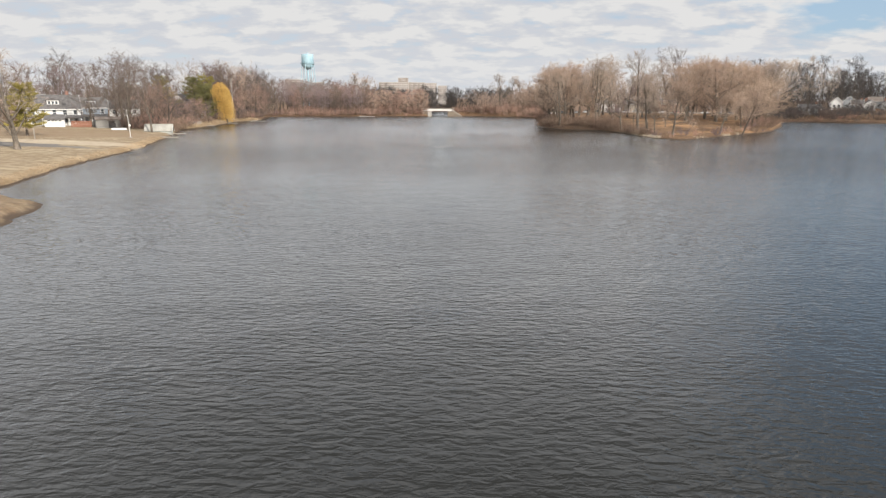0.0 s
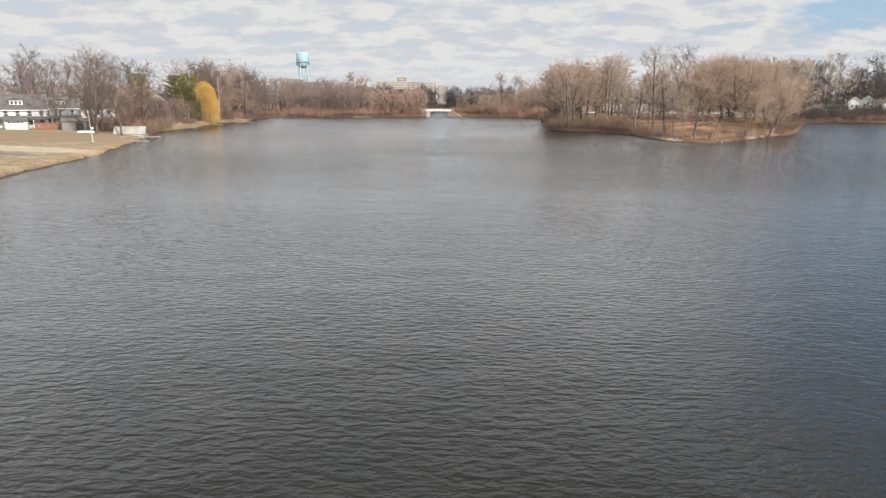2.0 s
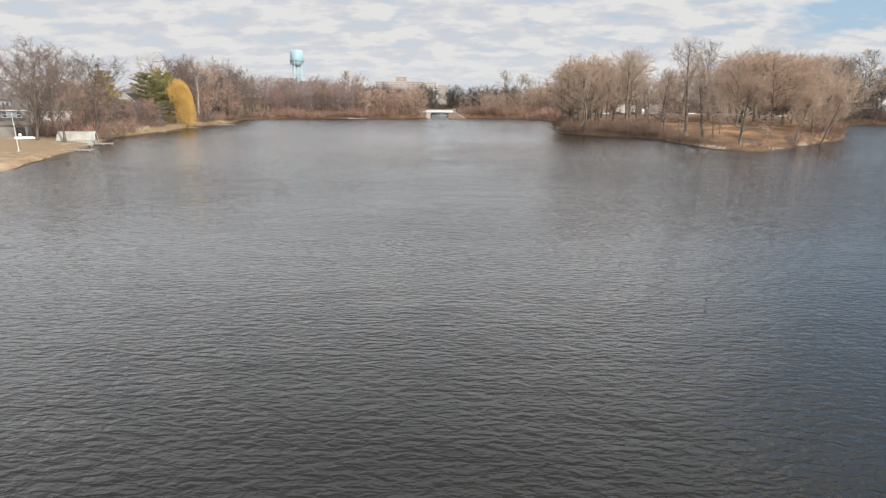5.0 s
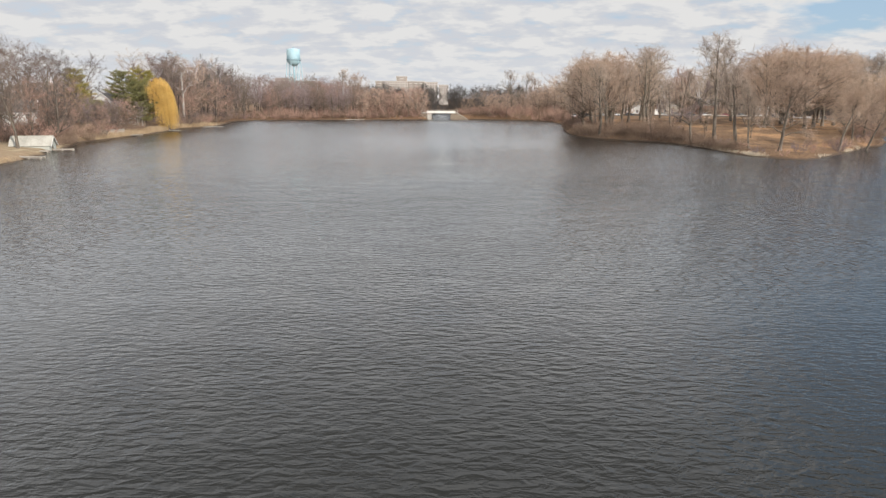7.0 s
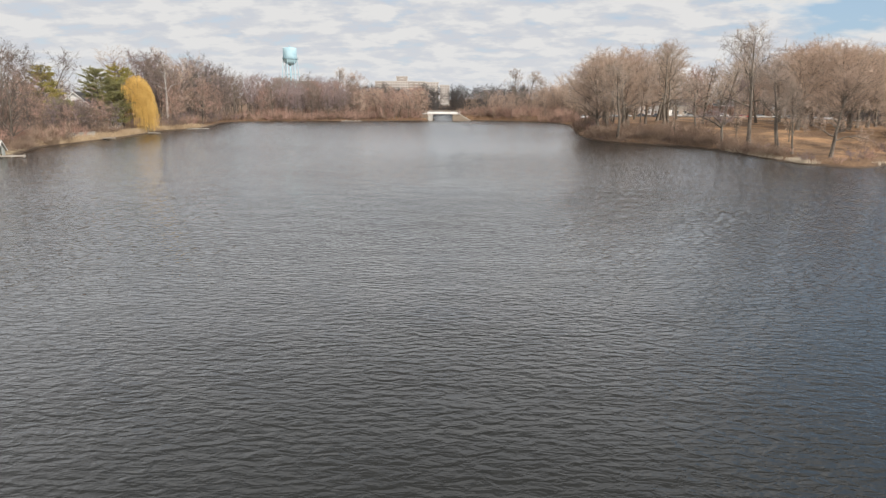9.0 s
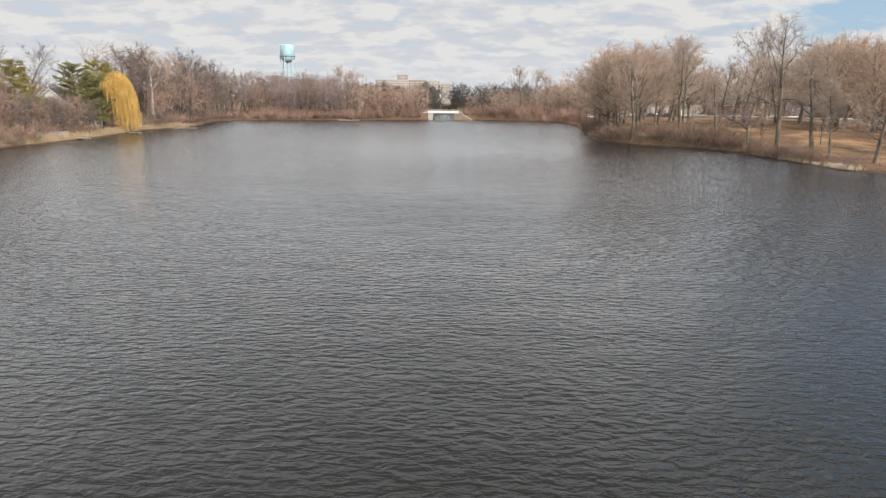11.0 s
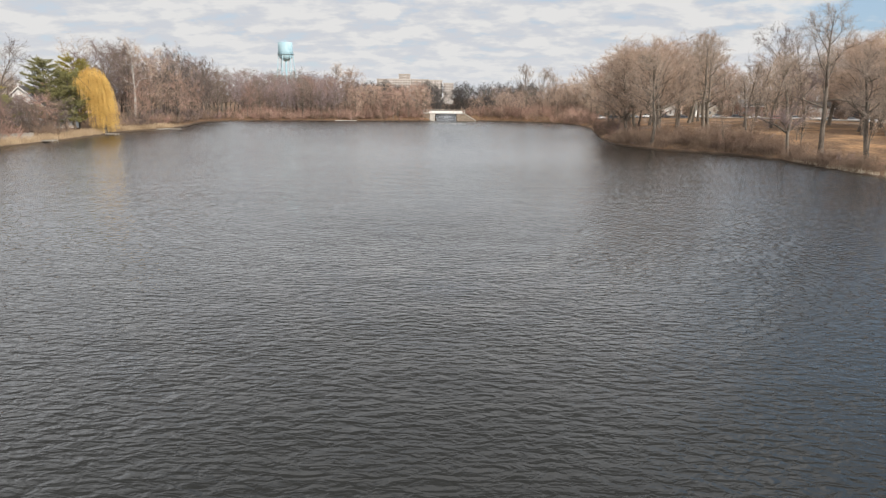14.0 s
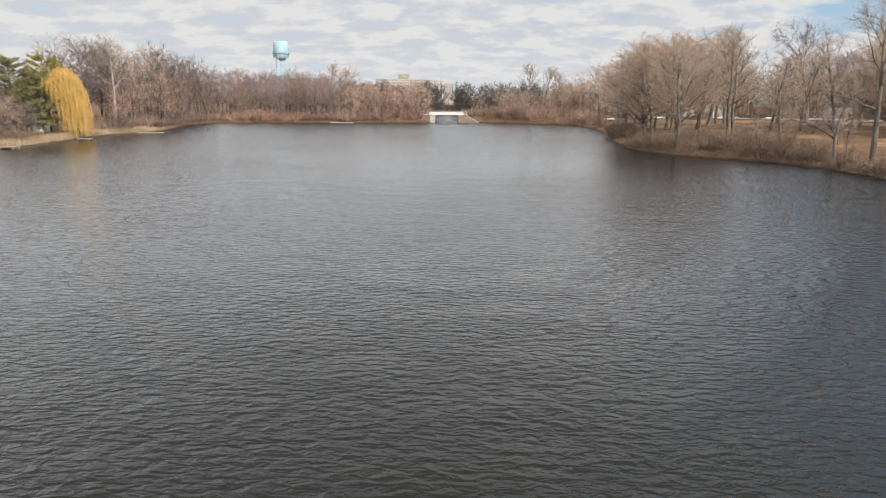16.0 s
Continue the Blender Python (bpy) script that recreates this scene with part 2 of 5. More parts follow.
def ground_surface():
    """Winter turf, tan and trodden, with brown leaf litter in patches and dark mud at the water's edge."""
    m = bpy.data.materials.new("winter_turf")
    m.use_nodes = True
    t = m.node_tree
    b = t.nodes["Principled BSDF"]
    b.inputs["Roughness"].default_value, b.inputs["Specular IOR Level"].default_value = 0.95, 0.15
    coord = t.nodes.new("ShaderNodeTexCoord")

    def n(scale, detail=4.0):
        x = t.nodes.new("ShaderNodeTexNoise")
        x.inputs["Scale"].default_value, x.inputs["Detail"].default_value = scale, detail
        t.links.new(coord.outputs["Object"], x.inputs["Vector"])
        return x.outputs[0]

    turf = ramp(t, n(0.9, 6), [(0.3, (0.19, 0.105, 0.055)), (0.5, (0.29, 0.17, 0.088)), (0.7, (0.38, 0.245, 0.135))])
    straw = ramp(t, n(0.7, 6), [(0.3, (0.21, 0.155, 0.095)), (0.5, (0.30, 0.235, 0.15)), (0.7, (0.40, 0.325, 0.22))])
    litter = ramp(t, n(2.2, 5), [(0.35, (0.09, 0.055, 0.034)), (0.65, (0.21, 0.13, 0.075))])
    patch = ramp(t, n(0.11, 6), [(0.38, (0, 0, 0)), (0.52, (0.9, 0.9, 0.9))])
    sep = t.nodes.new("ShaderNodeSeparateXYZ")
    t.links.new(coord.outputs["Object"], sep.inputs[0])
    # paler straw on the lawns and bank of the west shore, litter everywhere under the woods
    patch = math_node(t, "MULTIPLY", patch, math_node(t, "ADD", 0.3, math_node(t, "DIVIDE", math_node(t, "ADD", sep.outputs[0], 60.0), 40.0, True)))
    turf = mix_colour(t, math_node(t, "DIVIDE", math_node(t, "SUBTRACT", -30.0, sep.outputs[0]), 8.0, True), turf, straw)
    far = math_node(t, "DIVIDE", math_node(t, "SUBTRACT", sep.outputs[1], 358.0), 10.0, True)
    west = math_node(t, "MULTIPLY", math_node(t, "DIVIDE", math_node(t, "SUBTRACT", -88.0, sep.outputs[0]), 8.0, True), math_node(t, "DIVIDE", math_node(t, "SUBTRACT", sep.outputs[1], 190.0), 12.0, True))
    east = math_node(t, "MULTIPLY", math_node(t, "DIVIDE", math_node(t, "SUBTRACT", sep.outputs[0], 172.0), 8.0, True), math_node(t, "DIVIDE", math_node(t, "SUBTRACT", sep.outputs[1], 300.0), 8.0, True))
    wooded = math_node(t, "MAXIMUM", math_node(t, "MAXIMUM", math_node(t, "MAXIMUM", patch, far), west), east)
    colour = mix_colour(t, wooded, turf, litter)
    edge = math_node(t, "ADD", sep.outputs[2], math_node(t, "MULTIPLY", math_node(t, "SUBTRACT", n(0.8), 0.5), 0.5))
    mud = ramp(t, math_node(t, "MULTIPLY", edge, 2.0), [(0.3, (1, 1, 1)), (0.9, (0, 0, 0))])
    colour = mix_colour(t, mud, colour, (0.085, 0.06, 0.042))
    # a grey patch across the near lawn, with a paler strip beyond it
    def oval_patch(cx, cy, rx, ry):
        u = math_node(t, "DIVIDE", math_node(t, "SUBTRACT", sep.outputs[0], cx), rx)
        v = math_node(t, "DIVIDE", math_node(t, "SUBTRACT", sep.outputs[1], cy), ry)
        r2 = math_node(t, "ADD", math_node(t, "MULTIPLY", u, u), math_node(t, "MULTIPLY", v, v))
        ragged = math_node(t, "ADD", r2, math_node(t, "MULTIPLY", math_node(t, "SUBTRACT", n(0.25), 0.5), 1.6))
        return math_node(t, "DIVIDE", math_node(t, "SUBTRACT", 1.05, ragged), 0.35, True)
    colour = mix_colour(t, math_node(t, "MULTIPLY", oval_patch(-88.0, 134.0, 26.0, 6.0), 0.4), colour, (0.60, 0.51, 0.39))
    colour = mix_colour(t, math_node(t, "MULTIPLY", oval_patch(-94.0, 124.0, 21.0, 5.0), 0.9), colour, (0.15, 0.14, 0.13))
    colour = mix_colour(t, math_node(t, "MULTIPLY", oval_patch(-102.0, 164.0, 27.0, 21.0), 0.8), colour, (0.25, 0.178, 0.112))
    t.links.new(colour, b.inputs["Base Color"])
    bump = t.nodes.new("ShaderNodeBump")
    bump.inputs["Strength"].default_value, bump.inputs["Distance"].default_value = 0.7, 0.12
    t.links.new(n(3.0, 5), bump.inputs["Height"])
    t.links.new(bump.outputs[0], b.inputs["Normal"])
    return m


M_GROUND = ground_surface()


# ---- mesh helpers ----
def mesh_of(name, verts, faces, material, smooth=False):
    me = bpy.data.meshes.new(name)
    me.from_pydata(np.asarray(verts).tolist(), [], [tuple(f) for f in (faces.tolist() if isinstance(faces, np.ndarray) else faces)])
    me.materials.append(material)
    if smooth:
        me.shade_smooth()
    me.update()
    return me


def solid(name, verts, faces, material, parent=None, label="", smooth=False):
    ob = new(name, mesh_of(name, verts, faces, material, smooth))
    if parent:
        ob.parent = parent
    return tagged(ob, label)


def part(name, bm, material, parent, label="", smooth=False):
    me = bpy.data.meshes.new(name)
    bm.to_mesh(me)
    bm.free()
    me.materials.append(material)
    if smooth:
        me.shade_smooth()
    ob = new(name, me)
    ob.parent = parent
    return tagged(ob, label)


def thing(name, x, y, z, turn=0.0, label="", category="", group="", kind=""):
    ob = new(name)
    ob.empty_display_size = 0.3
    ob.matrix_world = pose(x, y, z, 0, 0, turn)
    return tagged(ob, label, category, group, kind)


def add_box(bm, x0, x1, y0, y1, z0, z1, bevel=0.0):
    r = bmesh.ops.create_cube(bm, size=1)
    bmesh.ops.scale(bm, vec=(x1 - x0, y1 - y0, z1 - z0), verts=r["verts"])
    bmesh.ops.translate(bm, vec=((x0 + x1) / 2, (y0 + y1) / 2, (z0 + z1) / 2), verts=r["verts"])
    if bevel:
        es = list({e for v in r["verts"] for e in v.link_edges})
        bmesh.ops.bevel(bm, geom=es, offset=bevel, segments=1, affect="EDGES")
    return bm


def box(x0, x1, y0, y1, z0, z1, bevel=0.0):
    return add_box(bmesh.new(), x0, x1, y0, y1, z0, z1, bevel)


def prism(profile, depth0, depth1, axis="y"):
    """A closed profile of (u, z) pushed out along y (or x)."""
    bm = bmesh.new()
    ends = []
    for d in (depth0, depth1):
        ends.append([bm.verts.new((u, d, z) if axis == "y" else (d, u, z)) for u, z in profile])
    k = len(profile)
    bm.faces.new(ends[0])
    bm.faces.new(ends[1][::-1])
    for i in range(k):
        bm.faces.new((ends[0][i], ends[0][(i + 1) % k], ends[1][(i + 1) % k], ends[1][i]))
    bmesh.ops.recalc_face_normals(bm, faces=bm.faces)
    return bm


def rod(a, b, r0, r1=None, sides=6):
    """A straight tapered bar from a to b."""
    v, f = tube(np.array([a, b], float), np.array([r0, r0 if r1 is None else r1]), sides, True)
    bm = bmesh.new()
    vs = [bm.verts.new(p) for p in v]
    for q in f:
        bm.faces.new([vs[i] for i in q])
    bmesh.ops.recalc_face_normals(bm, faces=bm.faces)
    return bm


def tube(pts, radii, sides=4, caps=False):
    pts = np.asarray(pts, float)
    n = len(pts)
    d = np.gradient(pts, axis=0)
    d /= np.linalg.norm(d, axis=1)[:, None] + 1e-9
    ref = np.where(np.abs(d[:, 2:3]) > 0.9, np.array([[1.0, 0, 0]]), np.array([[0, 0, 1.0]]))
    u = np.cross(d, ref)
    u /= np.linalg.norm(u, axis=1)[:, None] + 1e-9
    w = np.cross(d, u)
    a = np.arange(sides) * 2 * np.pi / sides
    ring = u[:, None] * np.cos(a)[None, :, None] + w[:, None] * np.sin(a)[None, :, None]
    v = (pts[:, None] + ring * np.asarray(radii)[:, None, None]).reshape(-1, 3)
    f = []
    for i in range(n - 1):
        for j in range(sides):
            k = (j + 1) % sides
            f.append((i * sides + j, i * sides + k, (i + 1) * sides + k, (i + 1) * sides + j))
    if caps:
        f.append(tuple(range(sides))[::-1])
        f.append(tuple((n - 1) * sides + j for j in range(sides)))
    return v, f


class Geo:
    """Gathers vertices and faces of one mesh."""

    def __init__(self):
        self.v, self.f, self.n = [], [], 0

    def add(self, v, f):
        v = np.asarray(v, float)
        self.v.append(v)
        self.f.extend((np.asarray(f) + self.n).tolist() if isinstance(f, np.ndarray) else [tuple(i + self.n for i in q) for q in f])
        self.n += len(v)

    def arrays(self):
        return (np.concatenate(self.v) if self.v else np.zeros((0, 3))), self.f


def blades(base, way, length, width, rng):
    """Slender twigs, each of two faces that meet along a ridge: base and way are n x 3."""
    n = len(base)
    way = way / (np.linalg.norm(way, axis=1)[:, None] + 1e-9)
    r = rng.normal(size=(n, 3))
    side = np.cross(way, r)
    side /= np.linalg.norm(side, axis=1)[:, None] + 1e-9
    up = np.cross(way, side)
    w, ln = np.asarray(width).reshape(-1, 1), np.asarray(length).reshape(-1, 1)
    v = np.stack([base - side * w / 2, base + up * w * 0.5, base + side * w / 2, base + way * ln], 1).reshape(-1, 3)
    i = np.arange(n)[:, None] * 4
    f = np.concatenate([i + np.array([[0, 1, 3]]), i + np.array([[1, 2, 3]])])
    return v, f


def wander(rng, start, way, length, n, bend, lift=0.0):
    """A crooked line of n + 1 points."""
    pts, d = [np.array(start, float)], np.array(way, float)
    d /= np.linalg.norm(d)
    for _ in range(n):
        d = d + rng.normal(size=3) * bend
        d[2] += lift
        d /= np.linalg.norm(d)
        pts.append(pts[-1] + d * length / n)
    return np.array(pts)


def bare_tree(seed, h, spread, fork=0.3, limbs=18, subs=13, twigs=16, radius=0.32, lean=(0, 0), rise=0.75, twig=1.15, width=0.03, bend=0.05, low=-0.45, sides=3, far=False, crook=0.04):
    """A leafless broadleaf tree: (trunk and limbs), (twigs). Limbs leave the trunk above fork (a share of h) and end on a rounded crown."""
    rng = np.random.default_rng(seed)
    wood, fine = Geo(), Geo()
    spine = wander(rng, (0, 0, -0.3), (lean[0], lean[1], 1), h * 0.9, 9, bend, 0.03)
    s = np.linspace(0, 1, 10)
    rad = radius * (1 - s) ** 0.9 + 0.03
    rad[0] *= 1.35
    wood.add(*(tube(spine[::2], rad[::2], 5) if far else tube(spine, rad, 8)))
    mid, tall = h * (fork + 1.0) / 2, h * (1.0 - fork) / 2
    for i in range(limbs):
        u = low + (0.98 - low) * (i + 0.5) / limbs
        a = i * 2.4 + rng.random() * 0.7
        flat = math.sqrt(max(0.02, 1 - u * u)) * spread * (0.7 + 0.4 * rng.random())
        zt = mid + u * tall * (0.9 + 0.12 * rng.random())
        q = min(0.9, max(fork * 0.8, (zt - flat * rise - 1.0) / (h * 0.9)))
        p = np.array([np.interp(q, s, spine[:, k]) for k in range(3)])
        c = np.array([np.interp(min(1, zt / (0.9 * h)), s, spine[:, k]) for k in range(2)])
        tip = np.array([c[0] + math.cos(a) * flat, c[1] + math.sin(a) * flat, zt])
        reach = np.linalg.norm(tip - p)
        w = np.linspace(0, 1, 7)[:, None]
        limb = p * (1 - w) + tip * w + np.array([0, 0, 1]) * np.sin(w * math.pi) * reach * 0.07
        limb[1:] += np.cumsum(rng.normal(size=(6, 3)) * reach * crook, 0)
        lr = max(0.045, np.interp(q, s, rad) * 0.45) * np.linspace(1, 0.09, 7)
        wood.add(*(tube(limb[::3], lr[::3], 3) if far else tube(limb, lr, 5)))
        for j in range(subs):
            k = 0.22 + 0.78 * (j + rng.random()) / subs
            b = np.array([np.interp(k * 6, np.arange(7), limb[:, e]) for e in range(3)])
            d = limb[min(6, int(k * 6) + 1)] - limb[int(min(5, k * 6))]
            d = d / np.linalg.norm(d) + rng.normal(size=3) * 0.95 + np.array([0, 0, 0.3])
            ln = (0.9 + 0.26 * spread) * (0.55 + 0.9 * rng.random())
            sub = wander(rng, b, d, ln, 2, 0.2, 0.05)
            if far:
                wood.add(*blades(sub[:1], sub[2:] - sub[:1], np.array([ln]), np.array([0.07]), rng))
            else:
                wood.add(*tube(sub, 0.026 * np.linspace(1.1, 0.25, 3), sides))
            m = twigs
            pick = rng.random(m) * 2
            lo = np.minimum(pick.astype(int), 1)
            fr = (pick - lo)[:, None]
            base = sub[lo] * (1 - fr) + sub[lo + 1] * fr
            way = (sub[lo + 1] - sub[lo])
            way = way / (np.linalg.norm(way, axis=1)[:, None] + 1e-9) + rng.normal(size=(m, 3)) * 1.1 + np.array([0, 0, 0.2])
            fine.add(*blades(base, way, twig * (0.5 + rng.random(m)), width * (0.7 + 0.6 * rng.random(m)), rng))
    # the outermost twigs bend back into one rounded crown
    centre = np.array([np.interp(min(1, mid / (0.9 * h)), s, spine[:, k]) for k in range(2)] + [mid])
    size = np.array([spread * 1.12 + 0.7, spread * 1.12 + 0.7, tall * 1.06 + 0.7])
    out = []
    for geo in (wood, fine):
        v, f = geo.arrays()
        q = (v - centre) / size
        r = np.linalg.norm(q, axis=1)
        g = np.where((r > 0.92) & (v[:, 2] > h * fork), (0.92 + (r - 0.92) * 0.68) / np.maximum(r, 0.01), 1.0)
        out.append((centre + (v - centre) * g[:, None], f))
    return out[0], out[1]


def crooked_tree(seed, h, spread, fork=0.35, limbs=11, subs=6, ends=6, twigs=10, radius=0.42, lean=(0, 0), rise=0.35, bend=0.045, width=0.026, split=0.0):
    """An old open-crowned tree: a trunk that carries on to the top, crooked limbs that bend upwards, three orders of branches and fine twigs."""
    r = np.random.default_rng(seed)
    wood, fine = Geo(), Geo()

    def along(pts, q):
        k = q * (len(pts) - 1)
        lo = min(int(k), len(pts) - 2)
        return pts[lo] * (1 - k + lo) + pts[lo + 1] * (k - lo), pts[lo + 1] - pts[lo]

    def side_way(d, spread_angle):
        d = d / np.linalg.norm(d)
        off = np.cross(d, r.normal(size=3))
        return d * math.cos(spread_angle) + off / (np.linalg.norm(off) + 1e-9) * math.sin(spread_angle)

    def clothe(limb, rad, length):
        wood.add(*tube(limb, rad * np.linspace(1, 0.22, len(limb)), 5))
        for j in range(subs):
            q = 0.28 + 0.72 * (j + r.random()) / subs
            p, d = along(limb, min(q, 0.99))
            ln = length * (0.52 - 0.24 * q) * (0.75 + 0.5 * r.random()) + 0.7
            sub = wander(r, p, side_way(d, 0.65 + 0.45 * r.random()) + np.array([0, 0, 0.25]), ln, 4, 0.2, 0.06)
            wood.add(*tube(sub, rad * (0.5 - 0.25 * q) * np.linspace(1, 0.25, 5), 4))
            for e in range(ends):
                p2, d2 = along(sub, min(0.99, 0.2 + 0.8 * (e + r.random()) / ends))
                ln2 = 0.6 + ln * 0.34 * (0.6 + 0.8 * r.random())
                end = wander(r, p2, side_way(d2, 0.5 + 0.5 * r.random()) + np.array([0, 0, 0.15]), ln2, 3, 0.25, 0.05)
                wood.add(*tube(end, 0.022 * np.linspace(1, 0.35, 4), 3))
                pick = r.random(twigs) * 2.99
                lo = pick.astype(int)
                base = end[lo] + (end[lo + 1] - end[lo]) * (pick - lo)[:, None]
                way = (end[lo + 1] - end[lo]) / (ln2 / 3) + r.normal(size=(twigs, 3)) * 0.75
                fine.add(*blades(base, way, 0.45 + 0.75 * r.random(twigs), width * (0.7 + 0.6 * r.random(twigs)), r))

    spine = wander(r, (0, 0, -0.3), (lean[0], lean[1], 1), h * 0.93, 12, bend, 0.05)
    rad = radius * (1 - np.linspace(0, 1, 13)) ** 0.8 + 0.035
    rad[0] *= 1.4
    wood.add(*tube(spine, rad, 9))
    for i in range(limbs):
        q = fork + (0.95 - fork) * (i + 0.3 * r.random()) / limbs
        a = i * 2.4 + split + r.random() * 0.6
        p, _ = along(spine, q)
        up = rise + 1.3 * ((q - fork) / (1 - fork)) ** 1.5
        length = spread * (1.0 - 0.55 * ((q - fork) / (1 - fork)) ** 1.3) * (0.8 + 0.35 * r.random())
        limb = wander(r, p, (math.cos(a), math.sin(a), up), length, 7, 0.17, 0.06)
        clothe(limb, max(0.05, float(np.interp(q, np.linspace(0, 1, 13), rad)) * 0.52), length)
    clothe(spine[8:], rad[8] * 0.9, h * 0.3)
    return wood.arrays(), fine.arrays()


def plant(name, kind_parts, x, y, z, label, category, group="", turn=0.0):
    """A top-level plant whose parts are (name, verts, faces, material, label)."""
    ob = thing(name, x, y, z, turn, label, category, group)
    for pname, (v, f), mat, plabel in kind_parts:
        solid(pname, v, f, mat, ob, plabel, smooth=pname == "trunk")
    return ob


# ---- the lay of the land ----
SHORE = [(-75, -160), (-62, -60), (-50, 10), (-41.2, 41), (-40.4, 51), (-43.2, 59.5), (-48, 64), (-56, 67), (-60, 69.5), (-57, 75),
         (-61.5, 93), (-65.5, 117), (-68, 134), (-73, 151), (-79, 174), (-82.5, 186), (-86, 197), (-91.5, 212), (-91, 222), (-92, 255),
         (-95, 280), (-91, 303), (-94, 325), (-99, 350), (-93, 367), (-70, 376), (-48, 382), (-24, 390), (-6.8, 396)]
SHORE += [(-7.2, 410), (-26, 440), (-30, 520), (30, 520), (28, 440), (7.2, 410), (6.8, 397)]
SHORE += [(15, 404), (29, 401), (40, 392), (50, 382), (55.5, 360), (52.5, 325), (46.5, 290), (43.2, 267), (42.6, 255), (45, 244), (48.2, 239), (54.8, 234), (61, 227.5),
          (63.8, 217), (64.8, 205), (65.2, 193), (66.8, 184.5), (71.5, 179.5), (78, 182), (92, 195.5), (107, 211), (124, 228), (153, 273), (182, 325)]
SHORE += [(198, 338), (216, 326), (240, 320), (300, 312), (350, 250), (360, 80), (300, -120), (80, -190)]


def smooth_loop(points, per=5):
    """A rounded closed line through the points (Catmull-Rom)."""
    p = np.array(points, float)
    out = []
    for i in range(len(p)):
        a, b, c, d = p[i - 1], p[i], p[(i + 1) % len(p)], p[(i + 2) % len(p)]
        for k in range(per):
            t = k / per
            out.append(0.5 * (2 * b + (c - a) * t + (2 * a - 5 * b + 4 * c - d) * t * t + (3 * b - a - 3 * c + d) * t ** 3))
    return np.array(out)


LAKE = smooth_loop(SHORE)


def shore_distance(x, y):
    """Metres from the waterline; below nought in the lake."""
    x, y = np.atleast_1d(np.asarray(x, float)), np.atleast_1d(np.asarray(y, float))
    best, inside = np.full(x.shape, 1e9), np.zeros(x.shape, bool)
    for a, b in zip(LAKE, np.roll(LAKE, -1, 0)):
        e = b - a
        t = np.clip(((x - a[0]) * e[0] + (y - a[1]) * e[1]) / (e @ e), 0, 1)
        best = np.minimum(best, (x - a[0] - t * e[0]) ** 2 + (y - a[1] - t * e[1]) ** 2)
        if a[1] != b[1]:
            cross = (a[1] > y) != (b[1] > y)
            inside ^= cross & (x < e[0] * (y - a[1]) / e[1] + a[0])
    d = np.sqrt(best)
    return np.where(inside, -d, d) + (soft_noise(x, y, 8.5, 8) * 0.45 if len(x) else 0)


def soft_noise(x, y, size, seed):
    """Smooth random heights from a few crossed sines."""
    rng = np.random.default_rng(seed)
    out = np.zeros_like(x)
    for _ in range(9):
        a, k, p = rng.random() * 6.3, (0.6 + rng.random()) * 6.3 / size, rng.random() * 6.3
        out += np.sin((x * np.cos(a) + y * np.sin(a)) * k + p)
    return out / 4


def land(x, y, d=None):
    """Height of the ground."""
    x, y = np.atleast_1d(np.asarray(x, float)), np.atleast_1d(np.asarray(y, float))
    d = shore_distance(x, y) if d is None else d
    out = np.maximum(d, 0)
    steep = np.where((x > 30) & (y < 300), 1.6, 1.0)
    z = 0.10 + 0.62 * (1 - np.exp(-out / steep)) + 1.5 * (1 - np.exp(-out / 34)) * np.where(x < -30, 1.25, 1.0)
    z += 3.0 * np.exp(-((y - 404) / 9) ** 2) * np.exp(-(x / 60) ** 2) * (out > 0) * (1 - np.exp(-out / 2.5))
    z += 1.5 * np.clip((y - 235) / 125, 0, 1) * np.clip((x - 45) / 30, 0, 1) * (1 - np.exp(-out / 12))
    z += 1.5 * np.clip((y - 206) / 26, 0, 1) * np.clip((x - 40) / 4, 0, 1) * np.clip((170 - x) / 20, 0, 1) * np.clip((340 - y) / 30, 0, 1) * (1 - np.exp(-out / 5))
    z += 4.5 * np.clip((y - 342) / 40, 0, 1) * np.clip((x - 220) / 20, 0, 1)
    z += soft_noise(x, y, 14, 5) * 0.10 * np.clip(out / 4, 0, 1)
    lake = -0.12 - 0.45 * np.minimum(-np.minimum(d, 0), 4)
    return np.where(d > 0, z, lake)


def land_z(x, y):
    return float(land(x, y)[0])


def build_ground():
    fine_x, fine_y = np.arange(-170, 231, 1.9), np.arange(26, 441, 1.9)
    far = np.array([8, 18, 32, 55, 90, 150, 260, 430, 700, 1100, 1700, 2600, 4200.0])
    xs = np.concatenate([fine_x[0] - far[::-1], fine_x, fine_x[-1] + far])
    ys = np.concatenate([fine_y[0] - far[::-1], fine_y, fine_y[-1] + far])
    gx, gy = np.meshgrid(xs, ys)
    z = land(gx.ravel(), gy.ravel())
    v = np.stack([gx.ravel(), gy.ravel(), z], 1)
    nx, ny = len(xs), len(ys)
    i = (np.arange(ny - 1)[:, None] * nx + np.arange(nx - 1)[None, :]).ravel()
    f = np.stack([i, i + 1, i + nx + 1, i + nx], 1)
    tagged(solid("ground", v, f, M_GROUND, smooth=True), "tan winter turf and leaf litter sloping to the lake", "ground", kind="structure")
    v = [(-200, -260, 0), (420, -260, 0), (420, 560, 0), (-200, 560, 0)]
    tagged(solid("water", v, [(0, 1, 2, 3)], M_WATER), "grey rippled lake water under a cloudy sky", "water", kind="structure")


build_ground()


